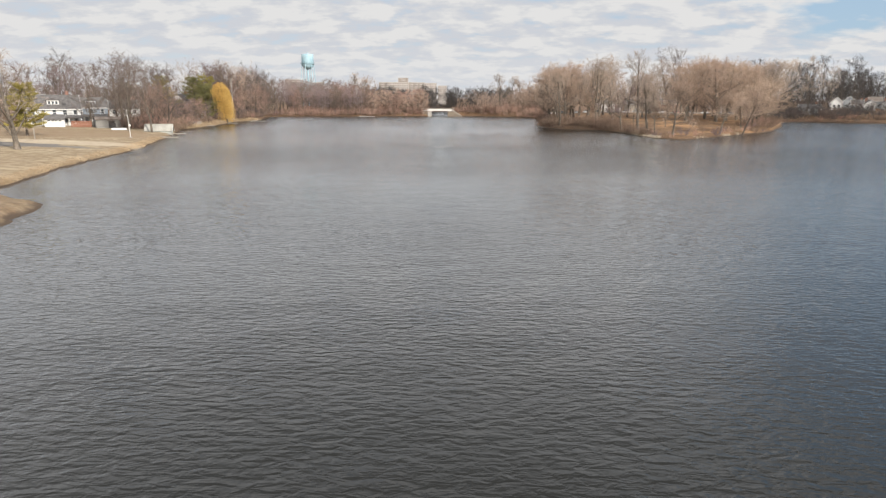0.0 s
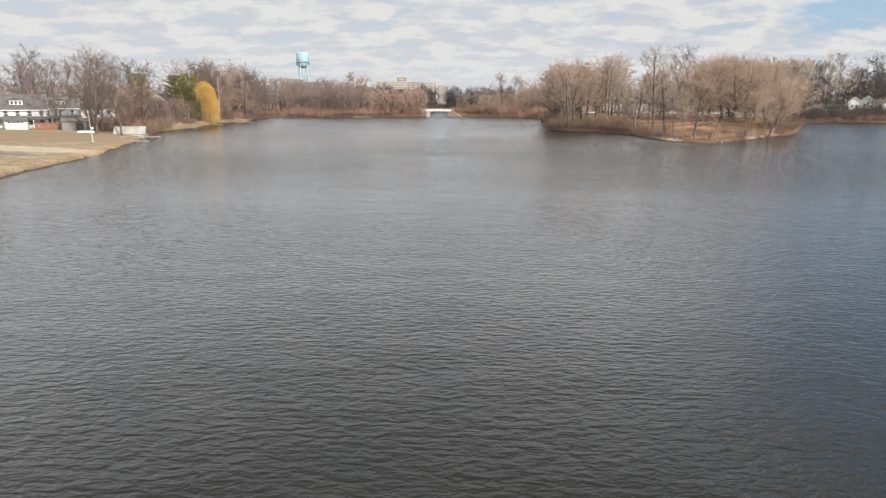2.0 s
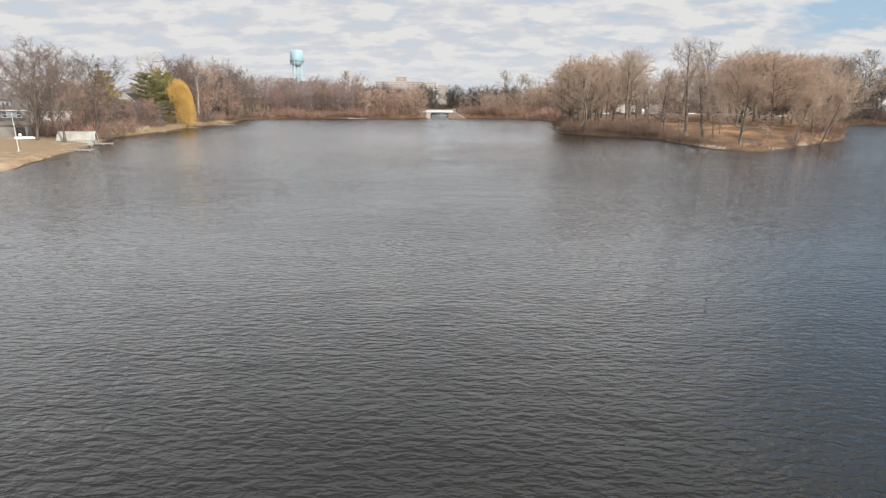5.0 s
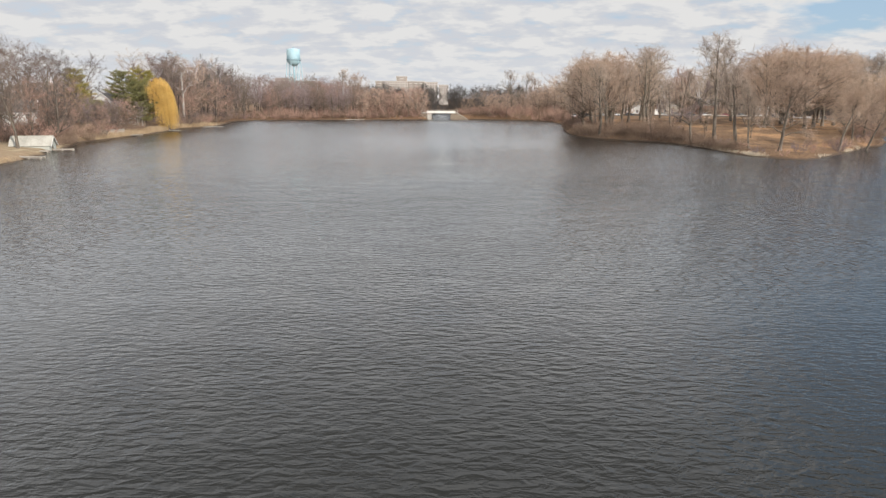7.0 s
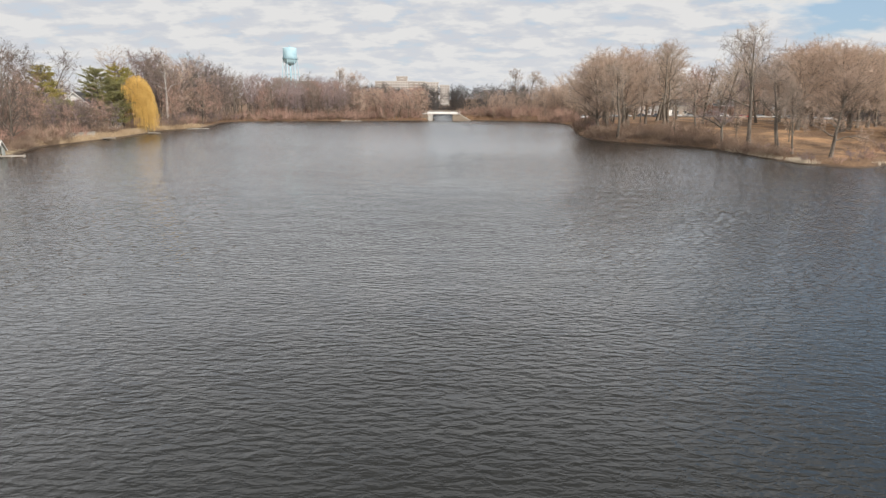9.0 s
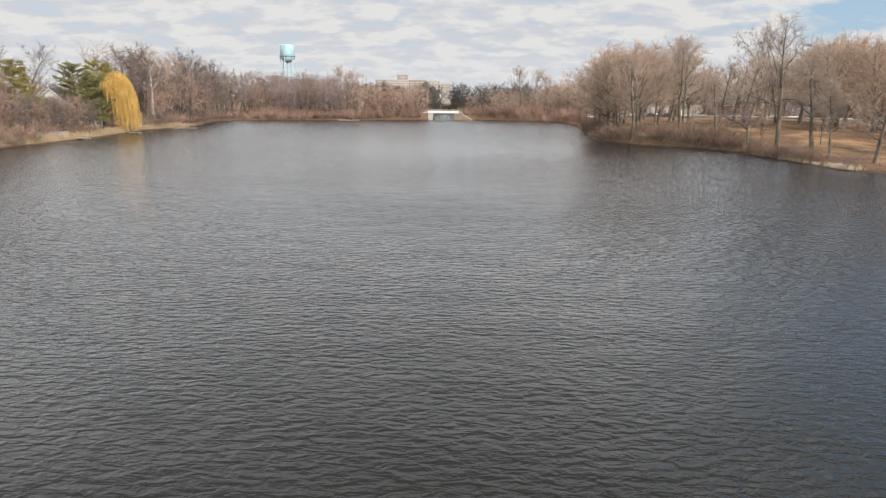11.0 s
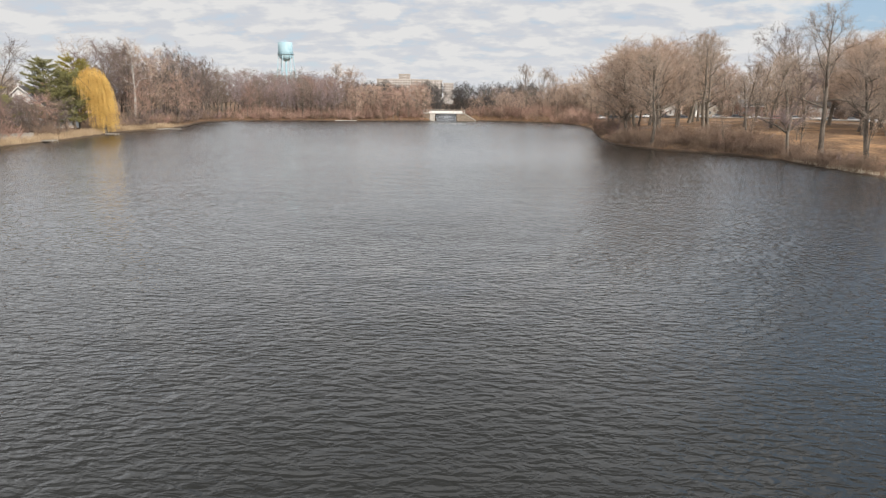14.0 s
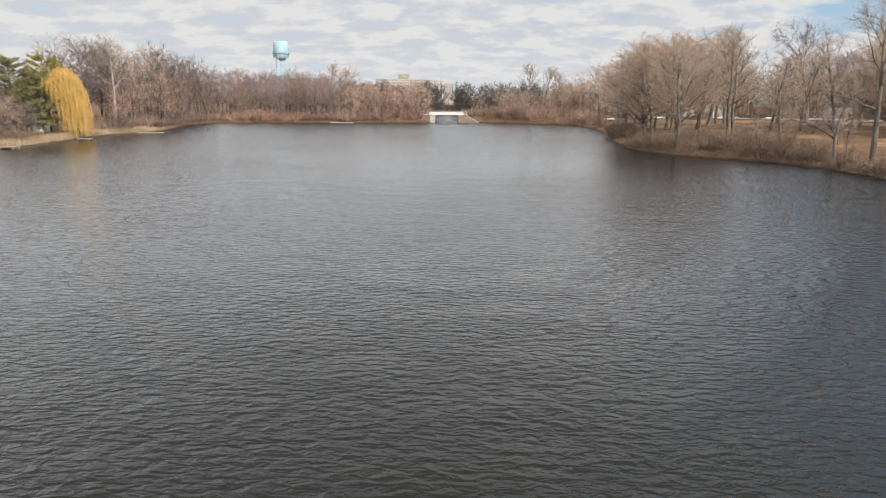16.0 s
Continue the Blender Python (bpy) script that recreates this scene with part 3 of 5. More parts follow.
# ---- trees ----
def spots(seed, count, x0, x1, y0, y1, gap, keep=2.0):
    """Scattered places on dry ground, at least gap apart."""
    rng = np.random.default_rng(seed)
    found = []
    for _ in range(count * 40):
        if len(found) >= count:
            break
        x, y = x0 + (x1 - x0) * rng.random(), y0 + (y1 - y0) * rng.random()
        if all((x - a) ** 2 + (y - b) ** 2 > gap * gap for a, b in found):
            found.append((x, y))
    if not found:
        return []
    d = shore_distance([p[0] for p in found], [p[1] for p in found])
    return [p for p, q in zip(found, d) if q > keep]


TREE_KINDS = {}


def tree_kind(key, seed, twig_mat, label, bark=None, **shape):
    TREE_KINDS[key] = (bare_tree(seed, **shape), twig_mat, bark or M_BARK, label, shape["h"], {})


def grow(key, x, y, h, wide=1.0, turn=0.0, group="", label="", lean=0.0):
    """Plant a tree of that kind, h metres high."""
    (wood, fine), twig_mat, bark, text, h0, made = TREE_KINDS[key]
    k = h / h0
    m = pose(x, y, land_z(x, y), 0, lean, 0) @ pose(0, 0, 0, 0, 0, turn) @ Matrix.Diagonal((k * wide, k * wide, k, 1))
    if "ob" not in made:
        ob = plant("tree", [("trunk", wood, bark, ""), ("crown", fine, twig_mat, "")], 0, 0, 0, text, "tree", group)
        made["ob"] = ob
        ob.matrix_world = m
        made["scale"] = (k * wide, k * wide, k)
    else:
        s = made["scale"]
        ob = copy_thing(made["ob"], m @ Matrix.Diagonal((1 / s[0], 1 / s[1], 1 / s[2], 1)))
    return tagged(ob, label or text, group=group)


tree_kind("round", 11, M_TWIG, "bare broadleaf tree with a dense red-brown crown", h=22, spread=7.2, fork=0.27, rise=0.6, limbs=32, subs=12, twigs=25, radius=0.34, twig=1.2, width=0.029, low=-0.8)
tree_kind("wide", 12, M_TWIG, "bare broad-crowned tree with fine brown twigs", h=20, spread=8.2, fork=0.22, limbs=32, subs=12, twigs=25, radius=0.38, rise=0.5, twig=1.2, width=0.029, low=-0.75)
tree_kind("tall", 13, M_TWIG_GREY, "tall bare tree with an upright grey crown", h=26, spread=5.6, fork=0.28, limbs=26, subs=11, twigs=22, radius=0.36, rise=1.1, twig=1.15, width=0.027)
TREE_KINDS["open"] = (crooked_tree(14, 24, 7.5, 0.3, 12, 6, 6, 12, 0.38, width=0.027), M_TWIG_GREY, M_BARK, "bare tree with open crooked limbs", 24, {})
tree_kind("rusty", 15, M_TWIG_RED, "bare tree with a rusty brown crown", h=18, spread=5.6, fork=0.1, limbs=18, subs=13, twigs=24, radius=0.24, rise=0.9, twig=1.2, width=0.030)

for key, seed, mat, text, shape in (("far_round", 16, M_TWIG, "bare tree with a dense brown crown", dict(h=22, spread=7.0, fork=0.12)), ("far_tall", 17, M_TWIG_GREY, "tall bare tree with a grey crown", dict(h=26, spread=5.8, fork=0.2, rise=1.1)),
                                    ("far_open", 18, M_TWIG_GREY, "bare tree with open crooked limbs", dict(h=24, spread=7.2, fork=0.26, bend=0.08)), ("bank_round", 20, M_TWIG_DARK, "bare tree with a brown crown toned for shade", dict(h=22, spread=7.0, fork=0.14, low=-0.8)), ("bank_open", 27, M_TWIG_DARK, "bare tree with crooked limbs and twigs toned for shade", dict(h=24, spread=7.0, fork=0.24, bend=0.08)), ("bank_tall", 28, M_TWIG_SHADE, "tall bare tree with a grey crown toned for shade", dict(h=26, spread=5.8, fork=0.22, rise=1.1)),
                                    ("far_rusty", 19, M_TWIG_RED, "bare tree with a rusty crown", dict(h=18, spread=5.6, fork=0.08))):
    tree_kind(key, seed, mat, text, limbs=22, subs=6, twigs=16, radius=0.32, twig=1.4, width=0.046, far=True, **shape)

rng = np.random.default_rng(3)
BANK_KEY = {"round": "bank_round", "wide": "bank_round", "tall": "bank_tall", "open": "bank_open", "rusty": "far_rusty"}
FAR_KEY = {"round": "far_round", "wide": "far_round", "tall": "far_tall", "open": "far_open", "rusty": "far_rusty"}

# park on the point: the old trees by the water
PARK = "bare trees in the lakeside park"
OLD_TREES = [
    (crooked_tree(21, 26.5, 7.6, 0.36, 12, 6, 6, 11, 0.46, (-0.10, 0), 0.3, 0.03, 0.024, 2.9), 70.4, 215, M_TWIG_GREY, "tall old bare tree with a thick trunk and crooked limbs"),
    (crooked_tree(22, 18.5, 5.0, 0.40, 10, 6, 6, 14, 0.42, (-0.05, 0), 0.4, 0.06, 0.028, 1.2), 69.0, 200, M_TWIG_GREY, "bare tree with a stout bent trunk near the bank"),
    (crooked_tree(23, 13.5, 4.2, 0.30, 9, 5, 6, 14, 0.2, (-0.04, 0), 0.6, 0.05, 0.028, 0.4), 70.3, 196.8, M_TWIG_GREY, "slim young bare tree near the bank"),
    (crooked_tree(24, 14.5, 7.2, 0.24, 12, 7, 6, 14, 0.34, (0.0, 0), 0.25, 0.04, 0.030, 0.0), 73.4, 189, M_TWIG, "low spreading bare tree with many grey limbs on the point"),
    (crooked_tree(25, 13, 4.4, 0.36, 9, 6, 6, 14, 0.25, (0.22, 0), 0.4, 0.05, 0.030, 0.8), 92.6, 199, M_TWIG, "leaning bare tree at the tip of the point"),
    (crooked_tree(26, 15, 4.8, 0.40, 9, 6, 6, 14, 0.24, (0.36, 0), 0.4, 0.05, 0.030, 1.6), 102.5, 204.5, M_TWIG, "pale bare tree slanting over the water"),
]
for (wood, fine), x, y, mat, text in OLD_TREES:
    plant("tree", [("trunk", wood, M_BARK, ""), ("crown", fine, mat, "")], x, y, land_z(x, y), text, "tree", PARK)


def forked_tree(x, y):
    """Short trunk that splits low into a limb leaning far out and an upright one."""
    r = np.random.default_rng(5)
    wood, fine = Geo(), Geo()
    stem = wander(r, (0, 0, -0.3), (-0.12, 0, 1), 5.0, 4, 0.04)
    wood.add(*tube(stem, np.linspace(0.36, 0.27, 5), 7))
    for way, ln, rad in (((-0.95, 0.1, 0.9), 9.8, 0.23), ((0.14, 0.1, 1), 12.0, 0.22), ((-0.5, -0.5, 1.1), 7.0, 0.12), ((0.5, 0.6, 1.0), 6.5, 0.12)):
        limb = wander(r, stem[-1], way, ln, 7, 0.16, 0.07)
        wood.add(*tube(limb, rad * np.linspace(1, 0.2, 8), 5))
        for i in range(int(ln * 1.9)):
            q = 1.2 + r.random() * 5.7
            lo = int(q)
            b = limb[lo] * (1 - q + lo) + limb[min(7, lo + 1)] * (q - lo)
            sub = wander(r, b, r.normal(size=3) + np.array([0, 0, 0.6]), 1.5 + r.random() * 2.2, 4, 0.25, 0.05)
            wood.add(*tube(sub, 0.045 * np.linspace(1, 0.3, 5), 3))
            pick = r.integers(0, 4, 26)
            way2 = sub[pick + 1] - sub[pick]
            way2 = way2 / np.linalg.norm(way2, axis=1)[:, None] + r.normal(size=(26, 3)) * 0.75
            fine.add(*blades(sub[pick] + (sub[pick + 1] - sub[pick]) * r.random((26, 1)), way2, 0.6 + r.random(26) * 0.9, 0.035 + r.random(26) * 0.015, r))
    plant("tree", [("trunk", wood.arrays(), M_BARK, ""), ("crown", fine.arrays(), M_TWIG_MAUVE, "")], x, y, land_z(x, y),
          "bare tree forked low with a limb leaning over the bank", "tree", PARK)


forked_tree(65.0, 216.5)

PARK_WEST = [("open", 47.7, 243, 21), ("round", 52, 252, 22), ("wide", 47, 262, 21), ("round", 57, 266, 22.5), ("tall", 53, 274, 24), ("wide", 61, 279, 23), ("round", 56, 290, 23), ("tall", 64, 296, 24),
             ("round", 68, 283, 23), ("wide", 60, 306, 22), ("tall", 77, 298, 29), ("open", 81.5, 307, 30), ("tall", 87.5, 317, 29), ("open", 67, 262, 26), ("open", 68.8, 263.5, 22), ("open", 67.9, 240, 15), ("open", 84.5, 276, 19), ("round", 72, 318, 23),
             ("wide", 96, 330, 24), ("open", 90, 272, 20), ("round", 108, 318, 25), ("round", 101, 250, 25), ("wide", 112, 247, 24), ("round", 108, 262, 27), ("round", 121, 258, 26)]
PARK_EAST = [("wide", 118, 272, 26), ("round", 130, 268, 26), ("open", 133, 254, 25), ("wide", 128, 284, 26), ("round", 140, 278, 25), ("round", 144, 294, 25), ("round", 118, 292, 27), ("wide", 134, 300, 26),
             ("tall", 106, 284, 27), ("wide", 152, 310, 24), ("round", 158, 300, 23), ("round", 117, 227, 15), ("wide", 125, 239, 17), ("round", 110, 221, 13), ("wide", 132, 247, 19),
             ("round", 58.5, 320, 22), ("wide", 62, 333, 22), ("round", 64, 347, 21), ("round", 63, 361, 18), ("wide", 72, 340, 22), ("round", 84, 348, 22)]
for key, x, y, h in PARK_WEST + PARK_EAST:
    grow(FAR_KEY[key] if y > 303 else key, x, y, h * (0.95 if x > 100 and y < 320 else 1.03 if x < 64 and y > 245 else 0.95), 1.12 + 0.25 * rng.random(), rng.random() * 360, PARK, lean=-2.5 + 3 * rng.random())
grow("bank_open", 139, 355, 37, 1.15, 40, PARK, "tall bare tree with dark open limbs behind the park", 0)
tree_kind("sapling", 29, M_TWIG, "slim bare sapling near the bank", h=9, spread=1.9, fork=0.2, limbs=9, subs=6, twigs=9, radius=0.09, rise=1.3, twig=0.9, width=0.028)
for x, y in spots(33, 5, 54, 84, 203, 262, 6.0, 1.2):
    grow("sapling", x, y, 6 + 5 * rng.random(), 1.0, rng.random() * 360, "slim saplings on the park bank", lean=-5 + 6 * rng.random())
for x, y in spots(34, 9, 44, 64, 250, 305, 5.0, 3.0):
    grow("tall", x, y, 17 + 6 * rng.random(), 0.9, rng.random() * 360, PARK, lean=-4 + 4 * rng.random())
for x, y in spots(31, 22, 66, 205, 384, 400, 6.5):
    grow(("far_round", "far_tall", "far_rusty")[int(rng.integers(3))], x, y, 21 + 6 * rng.random(), 1.05, rng.random() * 360, "bare trees beyond the park road")

# the left bank
BANK = "bare trees round the lakeside houses"
wood, fine = bare_tree(41, h=19.5, spread=6.5, fork=0.16, limbs=12, subs=7, twigs=16, radius=0.5, rise=0.95, width=0.035, bend=0.06)
plant("tree", [("trunk", wood, M_BARK, "grey bark"), ("crown", fine, M_TWIG_GREY, "")], -81.8, 113.8, land_z(-81.8, 113.8),
      "bare grey-barked tree standing on the dry bank", "tree", BANK)
BANK_SOUTH = [("open", -87.1, 181.9, 18), ("round", -96, 186, 22), ("wide", -90, 200, 19), ("round", -97, 208, 21), ("rusty", -93, 196, 14), ("open", -104, 199, 24), ("wide", -108, 212, 21), ("rusty", -101, 222, 15),
              ("round", -106, 226, 21), ("wide", -113, 196, 20), ("rusty", -97, 232, 8), ("round", -118, 222, 22), ("tall", -112, 240, 22), ("open", -128, 250, 25), ("round", -140, 262, 25), ("tall", -150, 240, 26),
              ("wide", -140, 228, 24), ("open", -127, 274, 24), ("open", -135, 291, 17), ("open", -110, 298, 25), ("tall", -116, 320, 27)]
BANK_NORTH = [("round", -104, 318, 25), ("tall", -100, 330, 26), ("round", -108, 338, 27), ("tall", -112, 350, 28), ("round", -104, 356, 24), ("rusty", -97, 322, 17), ("rusty", -101, 344, 16), ("rusty", -103, 308, 17),
              ("wide", -100, 370, 22), ("rusty", -98, 296, 12), ("tall", -122, 340, 29), ("open", -130, 320, 28), ("tall", -108, 372, 24), ("round", -155, 205, 22), ("open", -170, 190, 24), ("wide", -150, 180, 20),
              ("tall", -165, 225, 25), ("round", -125, 175, 17), ("open", -140, 160, 19), ("round", -130, 304, 15)]
for key, x, y, h in BANK_SOUTH + BANK_NORTH:
    grow(FAR_KEY[key] if y > 310 and rng.random() < 0.25 else BANK_KEY[key], x, y, h, 0.95 + 0.2 * rng.random(), rng.random() * 360, BANK, lean=2.5 + 2 * rng.random())


def sycamore(x, y):
    wood, fine = bare_tree(44, h=27, spread=6.5, fork=0.34, limbs=10, subs=7, twigs=16, radius=0.55, rise=0.35, bend=0.05, lean=(-0.05, 0), width=0.03, crook=0.06)
    plant("tree", [("trunk", wood, M_PALE_BARK, "white mottled bark"), ("crown", fine, M_TWIG_GREY, "")], x, y, land_z(x, y), "tall bare tree with a white trunk and limbs", "tree", BANK)


sycamore(-104, 306)


# ---- woods across the lake ----
def wood_stuff(name, seed, places, heights, kinds, mats, label, limbs=14, subs=4, twigs=10, width=0.09):
    """Many far trees, each grown from one of a few shapes: wood and twigs."""
    r = np.random.default_rng(seed)
    shapes = []
    for i, (h, spread, fork) in enumerate(kinds):
        shapes.append((bare_tree(seed + i, h=h, spread=spread, fork=fork, limbs=limbs, subs=subs, twigs=twigs, radius=0.2, twig=1.6, width=width, far=True), h))
    geos = [[Geo(), Geo()] for _ in mats]
    z = land([p[0] for p in places], [p[1] for p in places])
    for (x, y), zz in zip(places, z):
        ((wv, wf), (fv, ff)), h0 = shapes[int(r.integers(len(shapes)))]
        k = (heights[0] + (heights[1] - heights[0]) * r.random()) / h0
        a = r.random() * 6.3
        m = np.array([[math.cos(a), -math.sin(a), 0], [math.sin(a), math.cos(a), 0], [0, 0, 1]]) * k
        g = geos[int(r.integers(len(mats)))]
        for geo, v, f in ((g[0], wv, wf), (g[1], fv, ff)):
            geo.add(v @ m.T + np.array([x, y, zz]), f)
    ob = tagged(new(name), label, "woods", kind="stuff")
    for (a, b), mat in zip(geos, mats):
        if a.n:
            solid("trunks", *a.arrays(), M_BARK, ob)
            solid("twigs", *b.arrays(), mat, ob)
    return ob


KINDS = [(16, 4.6, 0.1), (18, 4.2, 0.16), (15, 5.0, 0.06)]
left_edge = spots(51, 105, -98, -9, 380, 416, 3.2, 1.0)
wood_stuff("lakeside_woods", 52, [p for p in left_edge if p[0] < -45], (13, 18), KINDS, [M_TWIG_MAUVE, M_TWIG_DARK, M_TWIG_MAUVE, M_TWIG_RED], "rose-brown bare woods along the far shore")
wood_stuff("lakeside_woods", 64, [p for p in left_edge if p[0] >= -45], (11.5, 14.5), KINDS, [M_TWIG_RED, M_TWIG, M_TWIG_RED], "rusty brown bare woods near the bridge")
wood_stuff("woods", 54, spots(53, 90, -170, -58, 410, 480, 6), (17, 22), KINDS, [M_TWIG_MAUVE, M_TWIG_DARK], "grey-brown bare woods behind the far shore")
wood_stuff("lakeside_woods", 56, spots(55, 55, 10, 70, 398, 440, 4.2, 1.0), (10, 15), KINDS, [M_TWIG], "brown bare woods beside the bridge")
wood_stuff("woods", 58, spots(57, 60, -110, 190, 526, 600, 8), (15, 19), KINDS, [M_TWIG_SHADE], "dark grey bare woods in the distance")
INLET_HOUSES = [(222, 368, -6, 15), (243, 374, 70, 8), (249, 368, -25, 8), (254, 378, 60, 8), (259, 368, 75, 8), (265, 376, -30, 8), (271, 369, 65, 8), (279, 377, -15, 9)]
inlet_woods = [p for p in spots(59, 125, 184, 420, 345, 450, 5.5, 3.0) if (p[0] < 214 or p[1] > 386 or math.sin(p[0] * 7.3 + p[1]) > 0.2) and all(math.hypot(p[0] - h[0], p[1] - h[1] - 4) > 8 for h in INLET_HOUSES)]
wood_stuff("woods", 80, [p for p in spots(79, 110, 188, 330, 384, 430, 4.2, 3.0) if all(math.hypot(p[0] - h[0], p[1] - h[1] - 4) > 8 for h in INLET_HOUSES)], (11, 16), KINDS, [M_TWIG_SHADE], "understorey trees toned for shade behind the houses across the inlet")
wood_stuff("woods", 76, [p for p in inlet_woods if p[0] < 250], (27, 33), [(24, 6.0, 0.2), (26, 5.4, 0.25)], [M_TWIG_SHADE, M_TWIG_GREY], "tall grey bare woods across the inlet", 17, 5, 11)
wood_stuff("woods", 60, [p for p in inlet_woods if p[0] >= 250], (19, 25), KINDS, [M_TWIG_SHADE], "grey bare woods toned for shade behind the houses across the inlet")
wood_stuff("woods", 70, spots(69, 65, 62, 215, 392, 470, 5.5), (17, 23), KINDS, [M_TWIG, M_TWIG_GREY, M_TWIG_GREY], "brown bare woods beyond the park road")
wood_stuff("woods", 62, spots(61, 25, -320, -135, 250, 470, 10), (13, 17), KINDS, [M_TWIG_DARK, M_TWIG_SHADE], "bare woods behind the lakeside houses")
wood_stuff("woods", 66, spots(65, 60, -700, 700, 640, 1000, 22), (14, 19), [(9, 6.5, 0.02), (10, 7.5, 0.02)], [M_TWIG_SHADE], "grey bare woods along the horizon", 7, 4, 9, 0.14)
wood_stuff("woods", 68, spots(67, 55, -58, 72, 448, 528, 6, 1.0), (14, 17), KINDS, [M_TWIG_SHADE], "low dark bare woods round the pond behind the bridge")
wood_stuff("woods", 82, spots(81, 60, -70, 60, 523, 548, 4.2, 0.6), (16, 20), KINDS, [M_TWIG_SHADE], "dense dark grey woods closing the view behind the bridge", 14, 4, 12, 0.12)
wood_stuff("woods", 78, spots(77, 26, -124, -106, 304, 385, 5), (20, 26), KINDS, [M_TWIG_MAUVE, M_TWIG_DARK], "mauve-brown bare woods on the west bank")
wood_stuff("woods", 72, spots(71, 52, -116, -98, 228, 259, 2.7), (7, 10.5), KINDS, [M_TWIG_MAUVE, M_TWIG_DARK, M_TWIG_DARK, M_TWIG_RED], "brown bare woods between the pines and the houses")
west_woods = spots(73, 55, -205, -128, 216, 330, 6.5)
wood_stuff("woods", 74, [p for p in west_woods if p[1] < 266], (18, 23), KINDS, [M_TWIG_MAUVE, M_TWIG_DARK], "tall brown bare woods behind the lakeside houses")
wood_stuff("woods", 84, [p for p in west_woods if p[1] >= 266], (12, 16), KINDS, [M_TWIG_DARK, M_TWIG_GREY], "low dark bare woods behind the white house")
for x, y, h, key in ((39, 410, 24, "open"), (46, 416, 24, "open"), (53, 408, 20, "open"), (-68, 470, 27, "open"), (-55, 455, 25, "round")):
    grow(key, x, y, h, 1.0, rng.random() * 360, "bare trees on the far shore")


# ---- evergreens and the willow ----
def needle_tree(seed, h, spread, tiers=10, start=0.14):
    """A white pine: uneven tiers of long boughs that turn up at the tips, each with flat plumes of needles and gaps between."""
    r = np.random.default_rng(seed)
    wood, green = Geo(), Geo()
    spine = wander(r, (0, 0, -0.3), (0, 0, 1), h * 0.97, 8, 0.03, 0.05)
    wood.add(*tube(spine, np.linspace(0.34, 0.04, 9), 7))
    for i in range(tiers):
        q = start + (0.97 - start) * (i / tiers) ** 0.92
        for j in range(5):
            if r.random() < 0.12:
                continue
            a = j * 1.26 + i * 0.8 + r.random() * 0.6
            p = np.array([np.interp(q + r.random() * 0.05, np.linspace(0, 1, 9), spine[:, k]) for k in range(3)])
            reach = spread * (1 - q) ** 0.5 * (0.55 + 0.5 * r.random()) + 0.9
            limb = wander(r, p, (math.cos(a), math.sin(a), 0.12 + 0.5 * q), reach, 6, 0.08, 0.03)
            wood.add(*tube(limb, 0.075 * np.linspace(1, 0.2, 7), 4))
            for e in range(int(4 + reach * 1.4)):
                k = 1.4 + 4.6 * (e + r.random()) / int(4 + reach * 1.4)
                lo = min(int(k), 5)
                b = limb[lo] * (1 - k + lo) + limb[lo + 1] * (k - lo)
                side = a + (1 if e % 2 else -1) * (0.5 + 0.6 * r.random())
                bough = wander(r, b, (math.cos(side), math.sin(side), 0.22), (0.7 + 0.16 * reach) * (0.7 + 0.6 * r.random()), 3, 0.12, 0.04)
                m = 34
                pick = r.random(m) * 2.98
                lo2 = pick.astype(int)
                fr = (pick - lo2)[:, None]
                base = bough[lo2] * (1 - fr) + bough[lo2 + 1] * fr + r.normal(size=(m, 3)) * np.array([0.16, 0.16, 0.07])
                way = np.stack([math.cos(side) * 0.5 + r.normal(size=m) * 0.7, math.sin(side) * 0.5 + r.normal(size=m) * 0.7, 0.35 + 0.35 * r.normal(size=m)], 1)
                green.add(*blades(base, way, 0.32 + 0.36 * r.random(m), 0.08 + 0.07 * r.random(m), r))
    return wood.arrays(), green.arrays()


def pine(seed, x, y, h, spread, mat, text):
    wood, green = needle_tree(seed, h, spread)
    plant("pine_tree", [("trunk", wood, M_BARK, ""), ("crown", green, mat, "")], x, y, land_z(x, y), text, "pine tree", "pines on the bank")


pine(71, -104.8, 262.0, 18.9, 6.8, M_NEEDLE, "tall dark green pine with tiered boughs beside a white house")
pine(72, -101.8, 268.0, 15.5, 7.6, M_NEEDLE, "dark green pine with wide low boughs near the willow")
pine(73, -104.6, 275.0, 20.0, 7.2, M_NEEDLE_OLD, "yellowish green pine behind the willow")
pine(74, -113.6, 250.0, 18.5, 5.6, M_NEEDLE_OLD, "yellowish green pine among bare trees")
pine(75, -106.5, 246.0, 9.0, 4.4, M_NEEDLE, "low dark green pine among bare trees")
pine(76, -103, 149, 13, 4.5, M_NEEDLE_OLD, "olive green evergreen behind a bare tree")


